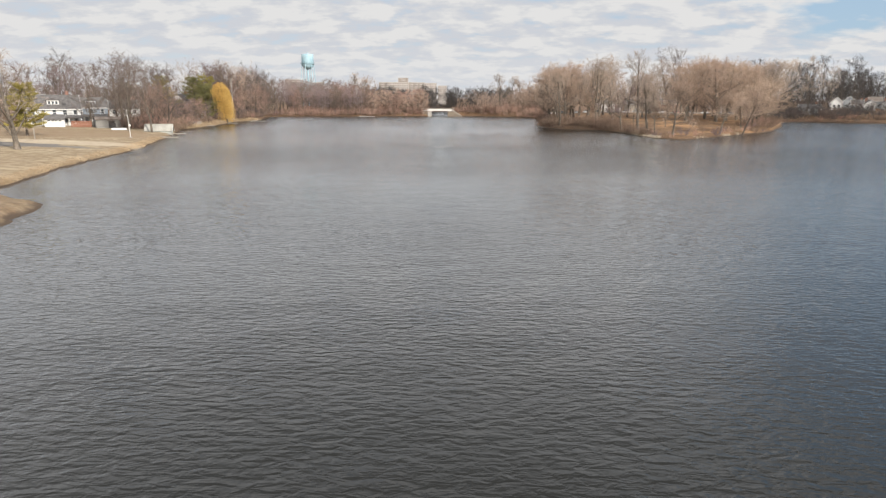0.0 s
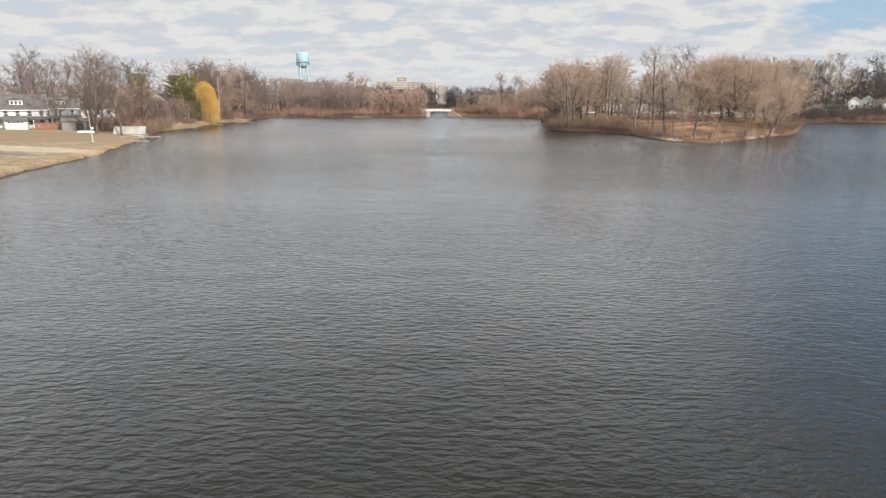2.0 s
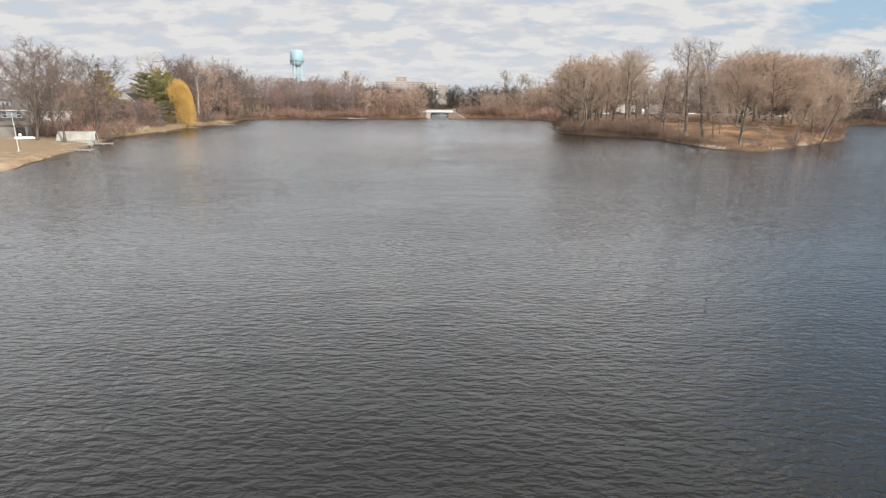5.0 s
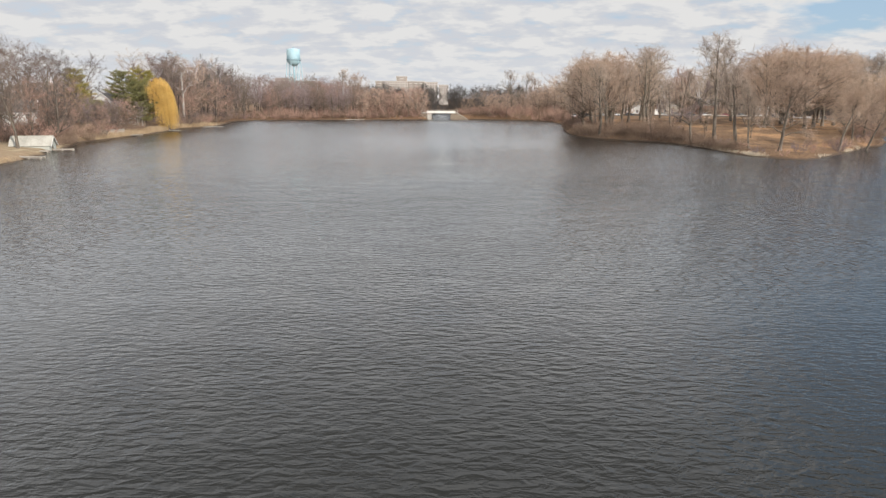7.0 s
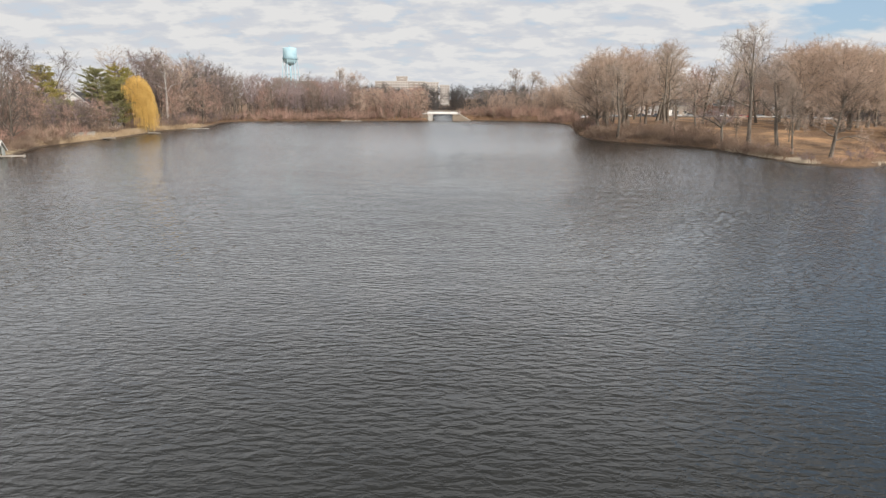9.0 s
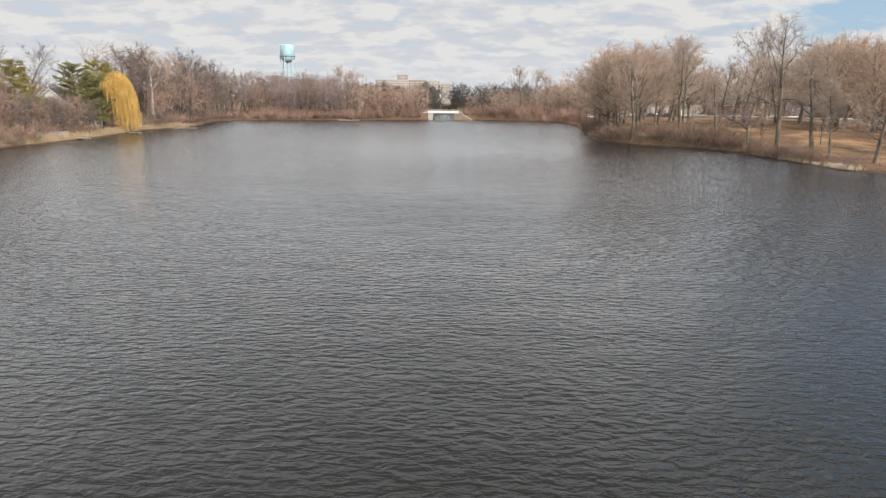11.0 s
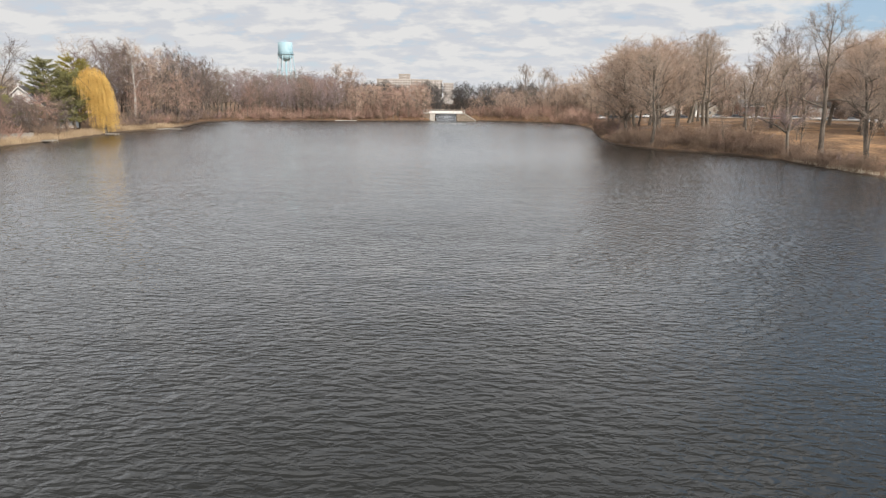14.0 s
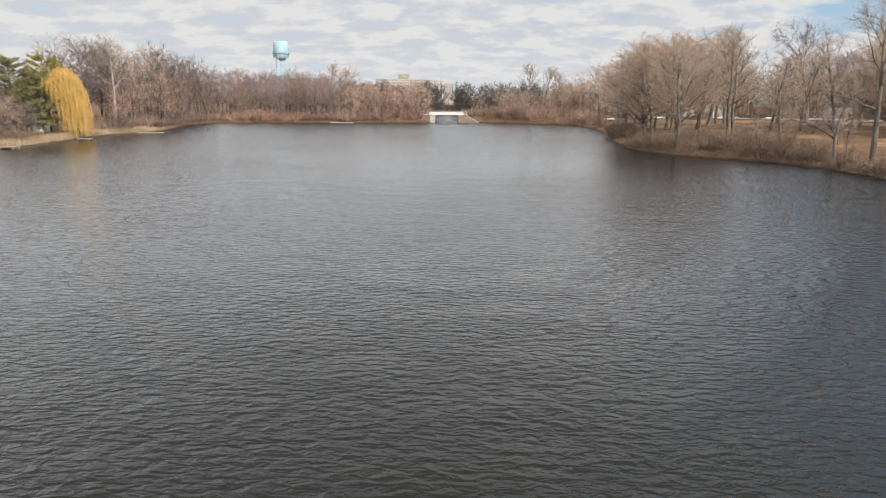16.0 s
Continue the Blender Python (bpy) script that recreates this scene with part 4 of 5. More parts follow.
def willow(x, y):
    """A willow that leans inland at the top and trails its longest withies on the water side."""
    r = np.random.default_rng(80)
    wood, hang = Geo(), Geo()
    spine = wander(r, (0, 0, -0.3), (-0.16, 0, 1), 9, 5, 0.05)
    wood.add(*tube(spine, np.linspace(0.5, 0.28, 6), 7))
    for i in range(70):
        dx = -5.6 + 6.8 * ((i + r.random()) / 70) ** 0.85
        dy = r.normal() * 1.2
        top = 17.9 - 0.24 * (dx + 2.4) ** 2 - 0.10 * dy * dy - 0.9 * r.random()
        tip = np.array([dx, dy, top])
        u = np.linspace(0, 1, 7)[:, None]
        limb = spine[-1] * (1 - u) + tip * u + np.array([0, 0, 1]) * np.sin(u * math.pi) * 1.2
        limb[1:-1] += r.normal(size=(5, 3)) * 0.14
        wood.add(*tube(limb, np.linspace(0.13, 0.025, 7), 4))
        foot = 0.3 + max(0.0, -1.6 - dx) * 3.4
        for _ in range(20):
            k = 4.6 + r.random() * 1.4
            lo = min(int(k), 5)
            p = limb[lo] * (1 - k + lo) + limb[lo + 1] * (k - lo) + r.normal(size=3) * np.array([0.3, 0.3, 0.1])
            drop = max(1.2, (p[2] - foot) * (1.02 - 0.75 * r.random() ** 1.6))
            d = wander(r, p, (0.12 + r.normal() * 0.2, r.normal() * 0.25, -0.3), drop, 6, 0.06, -0.8)
            hang.add(*tube(d, np.linspace(0.026, 0.012, 7), 3))
            m = 7
            hang.add(*blades(d[r.integers(1, 6, m)], np.array([0, 0, -1]) + r.normal(size=(m, 3)) * 0.22, 0.7 + r.random(m), 0.035 + 0.025 * r.random(m), r))
    plant("willow_tree", [("trunk", wood.arrays(), M_BARK, ""), ("crown", hang.arrays(), M_WILLOW, "")], x, y, land_z(x, y),
          "weeping willow with golden yellow hanging twigs at the water", "willow tree")


willow(-94.2, 269.4)


# ---- shrubs, reeds ----
def shrub(seed, h=2.6, w=2.4, stems=16, twigs=14, thin=False):
    r = np.random.default_rng(seed)
    g = Geo()
    for _ in range(stems):
        a = r.random() * 6.3
        s = wander(r, (math.cos(a) * 0.3 * w * r.random(), math.sin(a) * 0.3 * w * r.random(), -0.15), (math.cos(a) * 0.7, math.sin(a) * 0.7, 1.0), h * (0.7 + 0.5 * r.random()), 4, 0.16)
        if thin:
            g.add(*blades(s[::2][:2], np.diff(s[::2], axis=0), np.linalg.norm(np.diff(s[::2], axis=0), axis=1), np.array([0.07, 0.05]), r))
        else:
            g.add(*tube(s[::2], np.linspace(0.035, 0.01, 3), 3))
        pick = r.integers(1, 4, twigs)
        b = s[pick] + (s[pick + 1] - s[pick]) * r.random((twigs, 1))
        g.add(*blades(b, r.normal(size=(twigs, 3)) * 0.7 + np.array([0, 0, 0.5]), 0.5 + 0.8 * r.random(twigs), 0.03 + 0.03 * r.random(twigs), r))
    return g.arrays()


SHRUBS = [mesh_of("shrub", *shrub(90 + i), (M_BRUSH, M_BRUSH, M_TWIG_RED)[i]) for i in range(3)]


def shrubs_along(seed, x0, y0, x1, y1, count, depth, h=(0.7, 1.2), group="bare shrubs on the bank", which=(0, 1, 2)):
    """Shrubs strewn inland of a line, up to depth metres to its sides."""
    r = np.random.default_rng(seed)
    t = r.random(count)
    xs, ys = x0 + (x1 - x0) * t + r.normal(size=count) * depth, y0 + (y1 - y0) * t + r.normal(size=count) * depth
    d = shore_distance(xs, ys)
    z = land(xs, ys, d)
    for x, y, dd, zz in zip(xs, ys, d, z):
        if dd < 0.25:
            continue
        k = h[0] + (h[1] - h[0]) * r.random()
        ob = new("shrub", SHRUBS[which[int(r.integers(len(which)))]])
        ob.matrix_world = pose(x, y, zz, 0, 0, r.random() * 360) @ Matrix.Diagonal((k * 1.15, k * 1.15, k, 1))
        tagged(ob, "leafless brown shrub on the lake bank", "shrub", group)


shrubs_along(101, 43, 259, 54, 237, 40, 2.6, (0.5, 1.5), which=(0, 1))
shrubs_along(102, 56, 241, 68, 226, 54, 3.4, (0.5, 1.5), which=(0, 1))
shrubs_along(103, 64.0, 224, 66, 196, 54, 1.6, (0.45, 1.25), which=(0, 1))
shrubs_along(104, 45, 272, 55, 320, 26, 2.0, (0.8, 1.5))
shrubs_along(105, 108, 216, 160, 285, 44, 2.2, (0.7, 1.5))
shrubs_along(106, -97, 215, -97, 250, 26, 2.4, (0.7, 1.4))
shrubs_along(111, -88, 196, -92, 222, 46, 1.8, (0.4, 1.0), which=(0, 1))
shrubs_along(107, -98, 290, -100, 366, 40, 2.2, (0.6, 1.2))
shrubs_along(108, -90, 371, -9, 398, 70, 2.0, (0.8, 1.5), which=(2, 1))
shrubs_along(109, 12, 404, 60, 372, 44, 2.0, (0.8, 1.5), which=(2, 1))
shrubs_along(110, 195, 342, 290, 318, 50, 2.0, (0.8, 1.4))


def thicket(name, seed, places, h, mats, label):
    """Low brush so dense that single bushes cannot be told apart."""
    r = np.random.default_rng(seed)
    shapes = [shrub(seed + i, 2.6, 2.6, 11, 17, True) for i in range(3)]
    geos = [Geo() for _ in mats]
    z = land([p[0] for p in places], [p[1] for p in places])
    for (x, y), zz in zip(places, z):
        v, f = shapes[int(r.integers(3))]
        k, a = h[0] + (h[1] - h[0]) * r.random(), r.random() * 6.3
        m = np.array([[math.cos(a), -math.sin(a), 0], [math.sin(a), math.cos(a), 0], [0, 0, 1]]) * k
        geos[int(r.integers(len(mats)))].add(v @ m.T + np.array([x, y, zz]), f)
    ob = tagged(new(name), label, "brush", kind="stuff")
    for g, mat in zip(geos, mats):
        if g.n:
            solid("twigs", *g.arrays(), mat, ob)


thicket("brush", 131, spots(132, 210, -97, -8, 368, 405, 1.8, 0.25), (1.1, 2.2), [M_TWIG_RED, M_BRUSH], "rusty brush under the woods on the far shore")
thicket("brush", 155, spots(156, 70, -106, -91, 194, 224, 2.3, 2.0), (1.0, 2.0), [M_TWIG_DARK, M_TWIG_RED, M_BRUSH], "tangled reddish brown brush above the bank")
thicket("brush", 153, spots(154, 50, -114, -97, 246, 261, 2.2, 2.0), (0.7, 1.5), [M_TWIG_DARK, M_BRUSH], "dark brown brush under the pines")
far_edge = spots(152, 520, -97, 62, 362, 408, 1.3, 0.15)
edge_gap = shore_distance([p[0] for p in far_edge], [p[1] for p in far_edge])
thicket("brush", 151, [p for p, d in zip(far_edge, edge_gap) if d < 3.5], (0.45, 1.0), [M_TWIG_RED, M_BRUSH, M_TWIG_RED], "low rusty brush at the edge of the far shore")
thicket("brush", 133, spots(134, 130, 9, 64, 340, 412, 2.0, 0.25), (1.1, 2.2), [M_TWIG_RED, M_TWIG_RED, M_BRUSH], "rusty brush beside the bridge")
thicket("brush", 135, spots(136, 110, -112, -96, 286, 372, 2.5, 0.8), (0.8, 1.9), [M_TWIG_MAUVE, M_BRUSH, M_TWIG_DARK], "brown brush along the wooded bank")
thicket("brush", 139, spots(140, 110, 62, 205, 380, 440, 3.4, 0.8), (1.3, 2.6), [M_TWIG, M_BRUSH], "brown brush behind the park road")
thicket("brush", 137, spots(138, 150, 185, 330, 318, 362, 3.2, 0.5), (0.4, 1.0), [M_TWIG_SHADE, M_BRUSH, M_TWIG_SHADE], "brush along the inlet, darkened for shade")


def reeds(name, seed, count, band, h, where, label, mat):
    """Upright dry stalks in a strip along the water's edge; where(x, y) picks the stretch."""
    r = np.random.default_rng(seed)
    i = r.integers(0, len(LAKE), count * 30)
    a, b = LAKE[i], np.roll(LAKE, -1, 0)[i]
    p = a + (b - a) * r.random((len(i), 1))
    keep = where(p[:, 0], p[:, 1])
    p = p[keep]
    p = p + r.normal(size=p.shape) * band
    d = shore_distance(p[:, 0], p[:, 1])
    p, d = p[d > 0.15][:count], d[d > 0.15][:count]
    base = np.stack([p[:, 0], p[:, 1], land(p[:, 0], p[:, 1], d) - 0.05], 1)
    n = len(p)
    way = np.array([0, 0, 1]) + r.normal(size=(n, 3)) * 0.22
    v, f = blades(base, way, h * (0.5 + 0.7 * r.random(n)), 0.05 + 0.05 * r.random(n), r)
    tagged(solid(name, v, f, mat), label, "reeds", kind="stuff")


reeds("dry_grass", 121, 12000, 1.4, 0.22, lambda x, y: (x < -50) & (y > 66) & (y < 166), "long dry tan grass on the bank", M_REED)
reeds("reeds", 122, 9000, 2.6, 1.2, lambda x, y: (x < -80) & (y > 219) & (y < 305), "dry tan reeds along the water", M_REED)
reeds("reeds", 123, 1700, 0.7, 0.6, lambda x, y: (x > 64) & (x < 110) & (y > 178) & (y < 214) & (np.sin(x * 0.8) + np.sin(y * 0.55) > 0.1), "pale dry reeds round the tip of the point", M_REED_PALE)


bank = spots(142, 620, 42, 128, 180, 290, 1.7, 0.3)
near_water = shore_distance([p[0] for p in bank], [p[1] for p in bank])
thicket("brush", 141, [p for p, d in zip(bank, near_water) if d < (9.5 if p[0] < 68 and p[1] > 206 else 5.5) + 2.5 * math.sin(p[0] * 0.5) + 2 * math.sin(p[1] * 0.31)], (0.4, 1.25), [M_BRUSH, M_TWIG_MAUVE, M_TWIG_RED], "brown tangled brush on the park bank")
thicket("brush", 143, spots(144, 120, -60, 84, 404, 450, 3.0, 0.8), (1.4, 2.6), [M_TWIG, M_BRUSH, M_TWIG_RED], "brown brush round the outlet behind the bridge")
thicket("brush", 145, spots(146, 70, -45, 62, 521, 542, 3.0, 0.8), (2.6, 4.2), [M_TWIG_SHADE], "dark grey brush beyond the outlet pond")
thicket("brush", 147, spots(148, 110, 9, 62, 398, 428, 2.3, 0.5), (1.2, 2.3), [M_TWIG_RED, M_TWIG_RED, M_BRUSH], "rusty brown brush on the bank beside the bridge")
thicket("brush", 149, [p for p in spots(150, 210, 184, 300, 334, 402, 3.0, 0.6) if (p[0] < 226 or p[1] > 386 or p[1] < 362) and all(math.hypot(p[0] - h[0], p[1] - h[1] - 3) > 6 for h in INLET_HOUSES)], (1.6, 3.2), [M_TWIG_SHADE, M_TWIG_DARK], "brush darkened for shade in front of the houses across the inlet")
reeds("dry_grass", 125, 5000, 1.0, 1.3, lambda x, y: (x > 182) & (x < 310) & (y > 300), "dead brown stalks along the inlet bank", M_BRUSH)
reeds("dry_grass", 124, 7000, 2.2, 0.7, lambda x, y: (x > 38) & (x < 70) & (y > 200) & (y < 275), "brown dead grass and stalks on the park bank", M_BRUSH)


# ---- water tower ----
M_TOWER = surface("pale_blue_steel", (0.29, 0.45, 0.51), (0.42, 0.58, 0.62), 0.25, 0.5, spec=0.4)
M_TOWER_DARK = surface("dark_blue_steel", (0.10, 0.17, 0.20), (0.18, 0.27, 0.31), 0.4, 0.6)


def lathe(profile, sides=32):
    bm = bmesh.new()
    rings = []
    for r, z in profile:
        rings.append([bm.verts.new((r * math.cos(a), r * math.sin(a), z)) for a in np.arange(sides) * 2 * math.pi / sides] if r > 1e-4 else [bm.verts.new((0, 0, z))])
    for a, b in zip(rings, rings[1:]):
        for j in range(sides):
            k = (j + 1) % sides
            q = [a[j % len(a)], a[k % len(a)], b[k % len(b)], b[j % len(b)]]
            q = list(dict.fromkeys(q))
            if len(q) > 2:
                bm.faces.new(q)
    bmesh.ops.recalc_face_normals(bm, faces=bm.faces)
    return bm


def water_tower(x, y):
    z0 = land_z(x, y)
    ob = thing("water_tower", x, y, z0, 20, "tall pale blue steel water tower on slender legs", "water tower")
    top = 50.2 - z0
    bowl = [(0, top - 13.6)] + [(5.5 * math.sin(a), top - 8.6 - 5.0 * math.cos(a)) for a in np.linspace(0.15, 1.57, 9)]
    part("tank", lathe(bowl + [(5.55, top - 8.5), (5.55, top - 0.5), (5.4, top - 0.1), (2.6, top + 0.35), (0, top + 0.6)]), M_TOWER, ob, "", True)
    part("balcony", lathe([(5.5, top - 8.8), (6.35, top - 8.8), (6.35, top - 8.6), (5.5, top - 8.6)]), M_TOWER_DARK, ob)
    part("riser", rod((0, 0, 0), (0, 0, top - 13.4), 0.75, sides=12), M_TOWER, ob)
    for i in range(6):
        a = i * math.pi / 3
        c, s = math.cos(a), math.sin(a)
        part("leg", rod((9.0 * c, 9.0 * s, -0.5), (5.4 * c, 5.4 * s, top - 7.8), 0.32, 0.28), M_TOWER, ob)
        a2 = a + math.pi / 3
        for k in (0.35, 0.68):
            r = 9.0 - 3.6 * k
            zz = k * (top - 7.8)
            part("strut", rod((r * c, r * s, zz), (r * math.cos(a2), r * math.sin(a2), zz), 0.12, sides=4), M_TOWER, ob)
            r2 = 9.0 - 3.6 * (k + 0.3)
            part("tie_rod", rod((r * c, r * s, zz), (r2 * math.cos(a2), r2 * math.sin(a2), zz + 0.3 * (top - 7.8)), 0.06, sides=4), M_TOWER, ob)
        part("baluster", rod((6.3 * c, 6.3 * s, top - 8.6), (6.3 * c, 6.3 * s, top - 7.5), 0.05, sides=4), M_TOWER_DARK, ob)
    part("guard_rail", lathe([(6.28, top - 7.55), (6.36, top - 7.55), (6.36, top - 7.45), (6.28, top - 7.45)]), M_TOWER_DARK, ob)
    part("vent", lathe([(0, top + 1.7), (0.6, top + 1.5), (0.45, top + 0.9), (0, top + 0.9)], 12), M_TOWER, ob)


water_tower(-125.2, 590)


# ---- footbridge ----
M_WHITE = surface("white_paint", (0.62, 0.60, 0.56), (0.82, 0.80, 0.76), 0.8, 0.6)
M_CONCRETE = surface("pale_concrete", (0.34, 0.31, 0.27), (0.52, 0.48, 0.43), 0.7, 0.9, 0.01)
M_TIMBER = surface("grey_dock_timber", (0.22, 0.19, 0.155), (0.42, 0.375, 0.32), 1.5, 0.9, 0.005, stretch=(0.3, 3, 1))
M_STONE = surface("brown_stone", (0.13, 0.10, 0.075), (0.30, 0.24, 0.18), 1.6, 0.95, 0.03)


def bridge():
    ob = thing("bridge", 0, 396, 0, 0, "small white concrete bridge over the lake's outlet", "bridge")
    part("deck", box(-11.5, 8.4, -0.2, 6.4, 3.3, 3.75, 0.04), M_CONCRETE, ob)
    part("girder", box(-8.6, 7.0, -0.35, 0.2, 3.5, 4.45, 0.03), M_WHITE, ob)
    part("girder", box(-8.6, 7.0, 6.0, 6.55, 3.5, 4.45, 0.03), M_WHITE, ob)
    for x0, x1 in ((-8.4, -6.0), (4.4, 7.2)):
        # right abutment takes the darker stone colour to stand in for its shaded face
        part("abutment", box(x0, x1, -0.3, 6.6, -1.2, 3.3, 0.05), M_CONCRETE if x0 < 0 else M_STONE, ob, "pale concrete abutment" if x0 < 0 else "abutment in stone colour, darker for its shaded face")
    part("wing_wall", prism([(7.2, -0.8), (7.2, 3.9), (13.6, 0.2), (13.6, -0.8)], -0.3, 0.5), M_STONE, ob, "sloping brown stone wing wall")
    part("coping", prism([(7.0, 3.9), (7.0, 4.25), (13.8, 0.4), (13.8, 0.1)], -0.45, 0.6), M_CONCRETE, ob, "pale coping")
    part("wing_wall", prism([(-8.4, -0.8), (-8.4, 3.6), (-12.4, 2.4), (-12.4, -0.8)], -0.3, 0.5), M_STONE, ob, "brown stone wing wall")
    for y in (0.0, 6.2):
        part("rail", box(-11.5, 8.4, y - 0.06, y + 0.06, 4.95, 5.1), M_TIMBER, ob, "thin grey rail")
        for i in range(12):
            x = -11.4 + i * 1.78
            part("post", box(x - 0.09, x + 0.09, y - 0.42 if y < 1 else y - 0.09, y + 0.09 if y < 1 else y + 0.42, 3.7, 5.0, 0.02), M_CONCRETE, ob)


bridge()


# ---- apartment blocks ----
M_APT = surface("tan_brick_facade", (0.30, 0.265, 0.235), (0.40, 0.36, 0.32), 0.1, 0.9)
M_APT_PALE = surface("pale_facade", (0.43, 0.395, 0.36), (0.53, 0.49, 0.455), 0.1, 0.9)
M_APT_GLASS = surface("dull_window_glass", (0.22, 0.195, 0.17), (0.30, 0.27, 0.24), 0.5, 0.5)
M_GLASS_DARK = surface("dark_window_glass", (0.05, 0.055, 0.06), (0.11, 0.12, 0.13), 0.5, 0.2, spec=0.6)


def apartment_block(x, y, w, deep, storeys, z0, mat, bays, label, name="apartment_building"):
    ob = thing(name, x, y, z0, 0, label, "apartment building")
    h = storeys * 3.0
    part("wall", box(-w / 2, w / 2, 0, deep, -8, h, 0.05), mat, ob)
    part("roof", box(-w / 2 - 0.3, w / 2 + 0.3, -0.3, deep + 0.3, h, h + 0.7), M_CONCRETE, ob)
    glass = mesh_of("window", *box_arrays(-1.0, 1.0, -0.06, 0.2, 0.0, 1.5), M_APT_GLASS)
    slab = mesh_of("balcony", *box_arrays(-1.9, 1.9, -1.3, 0.0, -0.25, 0.85), M_APT_PALE)
    for s in range(storeys):
        for b in range(bays):
            wx = -w / 2 + (b + 0.5) * w / bays
            win = new("window", glass)
            win.parent, win.location = ob, (wx, 0, s * 3.0 + 0.9)
            if b % 2 == 1:
                bal = new("balcony", slab)
                bal.parent, bal.location = ob, (wx, 0, s * 3.0 + 0.2)
    return ob


def box_arrays(x0, x1, y0, y1, z0, z1):
    v = [(x, y, z) for x in (x0, x1) for y in (y0, y1) for z in (z0, z1)]
    return np.array(v, float), [(0, 1, 3, 2), (4, 6, 7, 5), (0, 4, 5, 1), (2, 3, 7, 6), (0, 2, 6, 4), (1, 5, 7, 3)]


APT = "apartment blocks beyond the woods"
for x, y, w, deep, st, z0, mat, bays in ((-83, 900, 14, 16, 6, 14.0, M_APT, 4), (-62, 896, 30, 16, 6, 14.0, M_APT_PALE, 9), (-36, 900, 24, 16, 6, 14.0, M_APT, 7), (-16, 896, 18, 16, 6, 13.0, M_APT_PALE, 5), (1, 892, 13, 14, 6, 9.5, M_APT_PALE, 4), (-212, 900, 24, 16, 6, 17.0, M_APT, 7), (-186, 905, 26, 16, 6, 13.5, M_APT, 8)):
    tagged(apartment_block(x, y, w, deep, st, z0, mat, bays, "tan brick apartment block of six storeys beyond the woods"), group=APT)
tagged(apartment_block(-55, 899, 14, 10, 2, 32.1, M_APT, 3, "brick penthouse block on the apartment roof", "penthouse"), group=APT)


# ---- boathouse ----
M_BOATHOUSE = surface("weathered_white_boards", (0.32, 0.325, 0.285), (0.45, 0.455, 0.405), 0.7, 0.8, stretch=(1, 1, 3))
# near-black floor colour stands in for the shade inside the boat door
M_DOOR_SHADE = surface("opening_shade", (0.012, 0.012, 0.012), (0.03, 0.028, 0.026), 1.0, 0.9)
def boathouse(x, y):
    """Low boathouse at the water's edge with a steep pale roof, and an open boat door in the gable over the water."""
    ob = thing("boathouse", x, y, 0.35, 15, "weathered pale boathouse with a steep cream roof at the water", "boathouse")
    w, d, h, k = 7.4, 3.8, 1.0, 1.8
    slope = k / (d / 2)
    part("wall", box(0, w, 0, 0.15, -0.3, h, 0.01), M_BOATHOUSE, ob)
    part("wall", box(0, w, d - 0.15, d, -0.3, h, 0.01), M_BOATHOUSE, ob)
    part("wall", prism([(0.16, -0.3), (0.16, h), (d / 2, h + k - 0.1), (d - 0.16, h), (d - 0.16, -0.3)], 0.0, 0.15, "x"), M_BOATHOUSE, ob)
    part("door_post", prism([(0.16, -0.3), (0.16, h), (1.1, h + 1.1 * slope - 0.1), (1.1, -0.3)], w - 0.15, w, "x"), M_BOATHOUSE, ob)
    part("door_post", prism([(2.5, -0.3), (2.5, h + 1.1 * slope - 0.1), (d - 0.16, h), (d - 0.16, -0.3)], w - 0.15, w, "x"), M_BOATHOUSE, ob)
    part("gable", prism([(1.102, 1.55), (1.102, h + 1.1 * slope - 0.1), (d / 2, h + k - 0.1), (2.498, h + 1.1 * slope - 0.1), (2.498, 1.55)], w - 0.15, w, "x"), M_BOATHOUSE, ob)
    part("floor", box(0.16, w - 0.16, 0.16, d - 0.16, -0.3, -0.1), M_DOOR_SHADE, ob, "floor inside the open boat door in painted shade")
    for y0, y1, za, zb in ((-0.2, d / 2, h - 0.2 * slope, h + k), (d / 2, d + 0.2, h + k, h - 0.2 * slope)):
        part("roof", prism([(y0, za), (y1, zb), (y1, zb + 0.1), (y0, za + 0.1)], -0.3, w + 0.35, "x"), M_SHED_ROOF, ob, "pale cream roof")
    for y0, y1, za, zb in ((-0.22, d / 2, h - 0.22 * slope, h + k), (d / 2, d + 0.22, h + k, h - 0.22 * slope)):
        part("rake_board", prism([(y0, za - 0.1), (y1, zb - 0.1), (y1, zb + 0.1), (y0, za + 0.1)], w + 0.352, w + 0.41, "x"), M_WHITE, ob, "white painted edge board")
    part("ridge", box(-0.32, w + 0.37, d / 2 - 0.12, d / 2 + 0.12, h + k + 0.06, h + k + 0.16, 0.02), M_SHED_ROOF, ob)
    for i in range(9):
        part("board", box(0.08 + i * 0.78, 0.80 + i * 0.78, -0.03, 0.0, -0.25, h - 0.2), M_BOATHOUSE, ob)


M_SHED_ROOF = surface("pale_roof_felt", (0.27, 0.258, 0.222), (0.40, 0.382, 0.335), 0.5, 0.9)
boathouse(-90.2, 184.0)


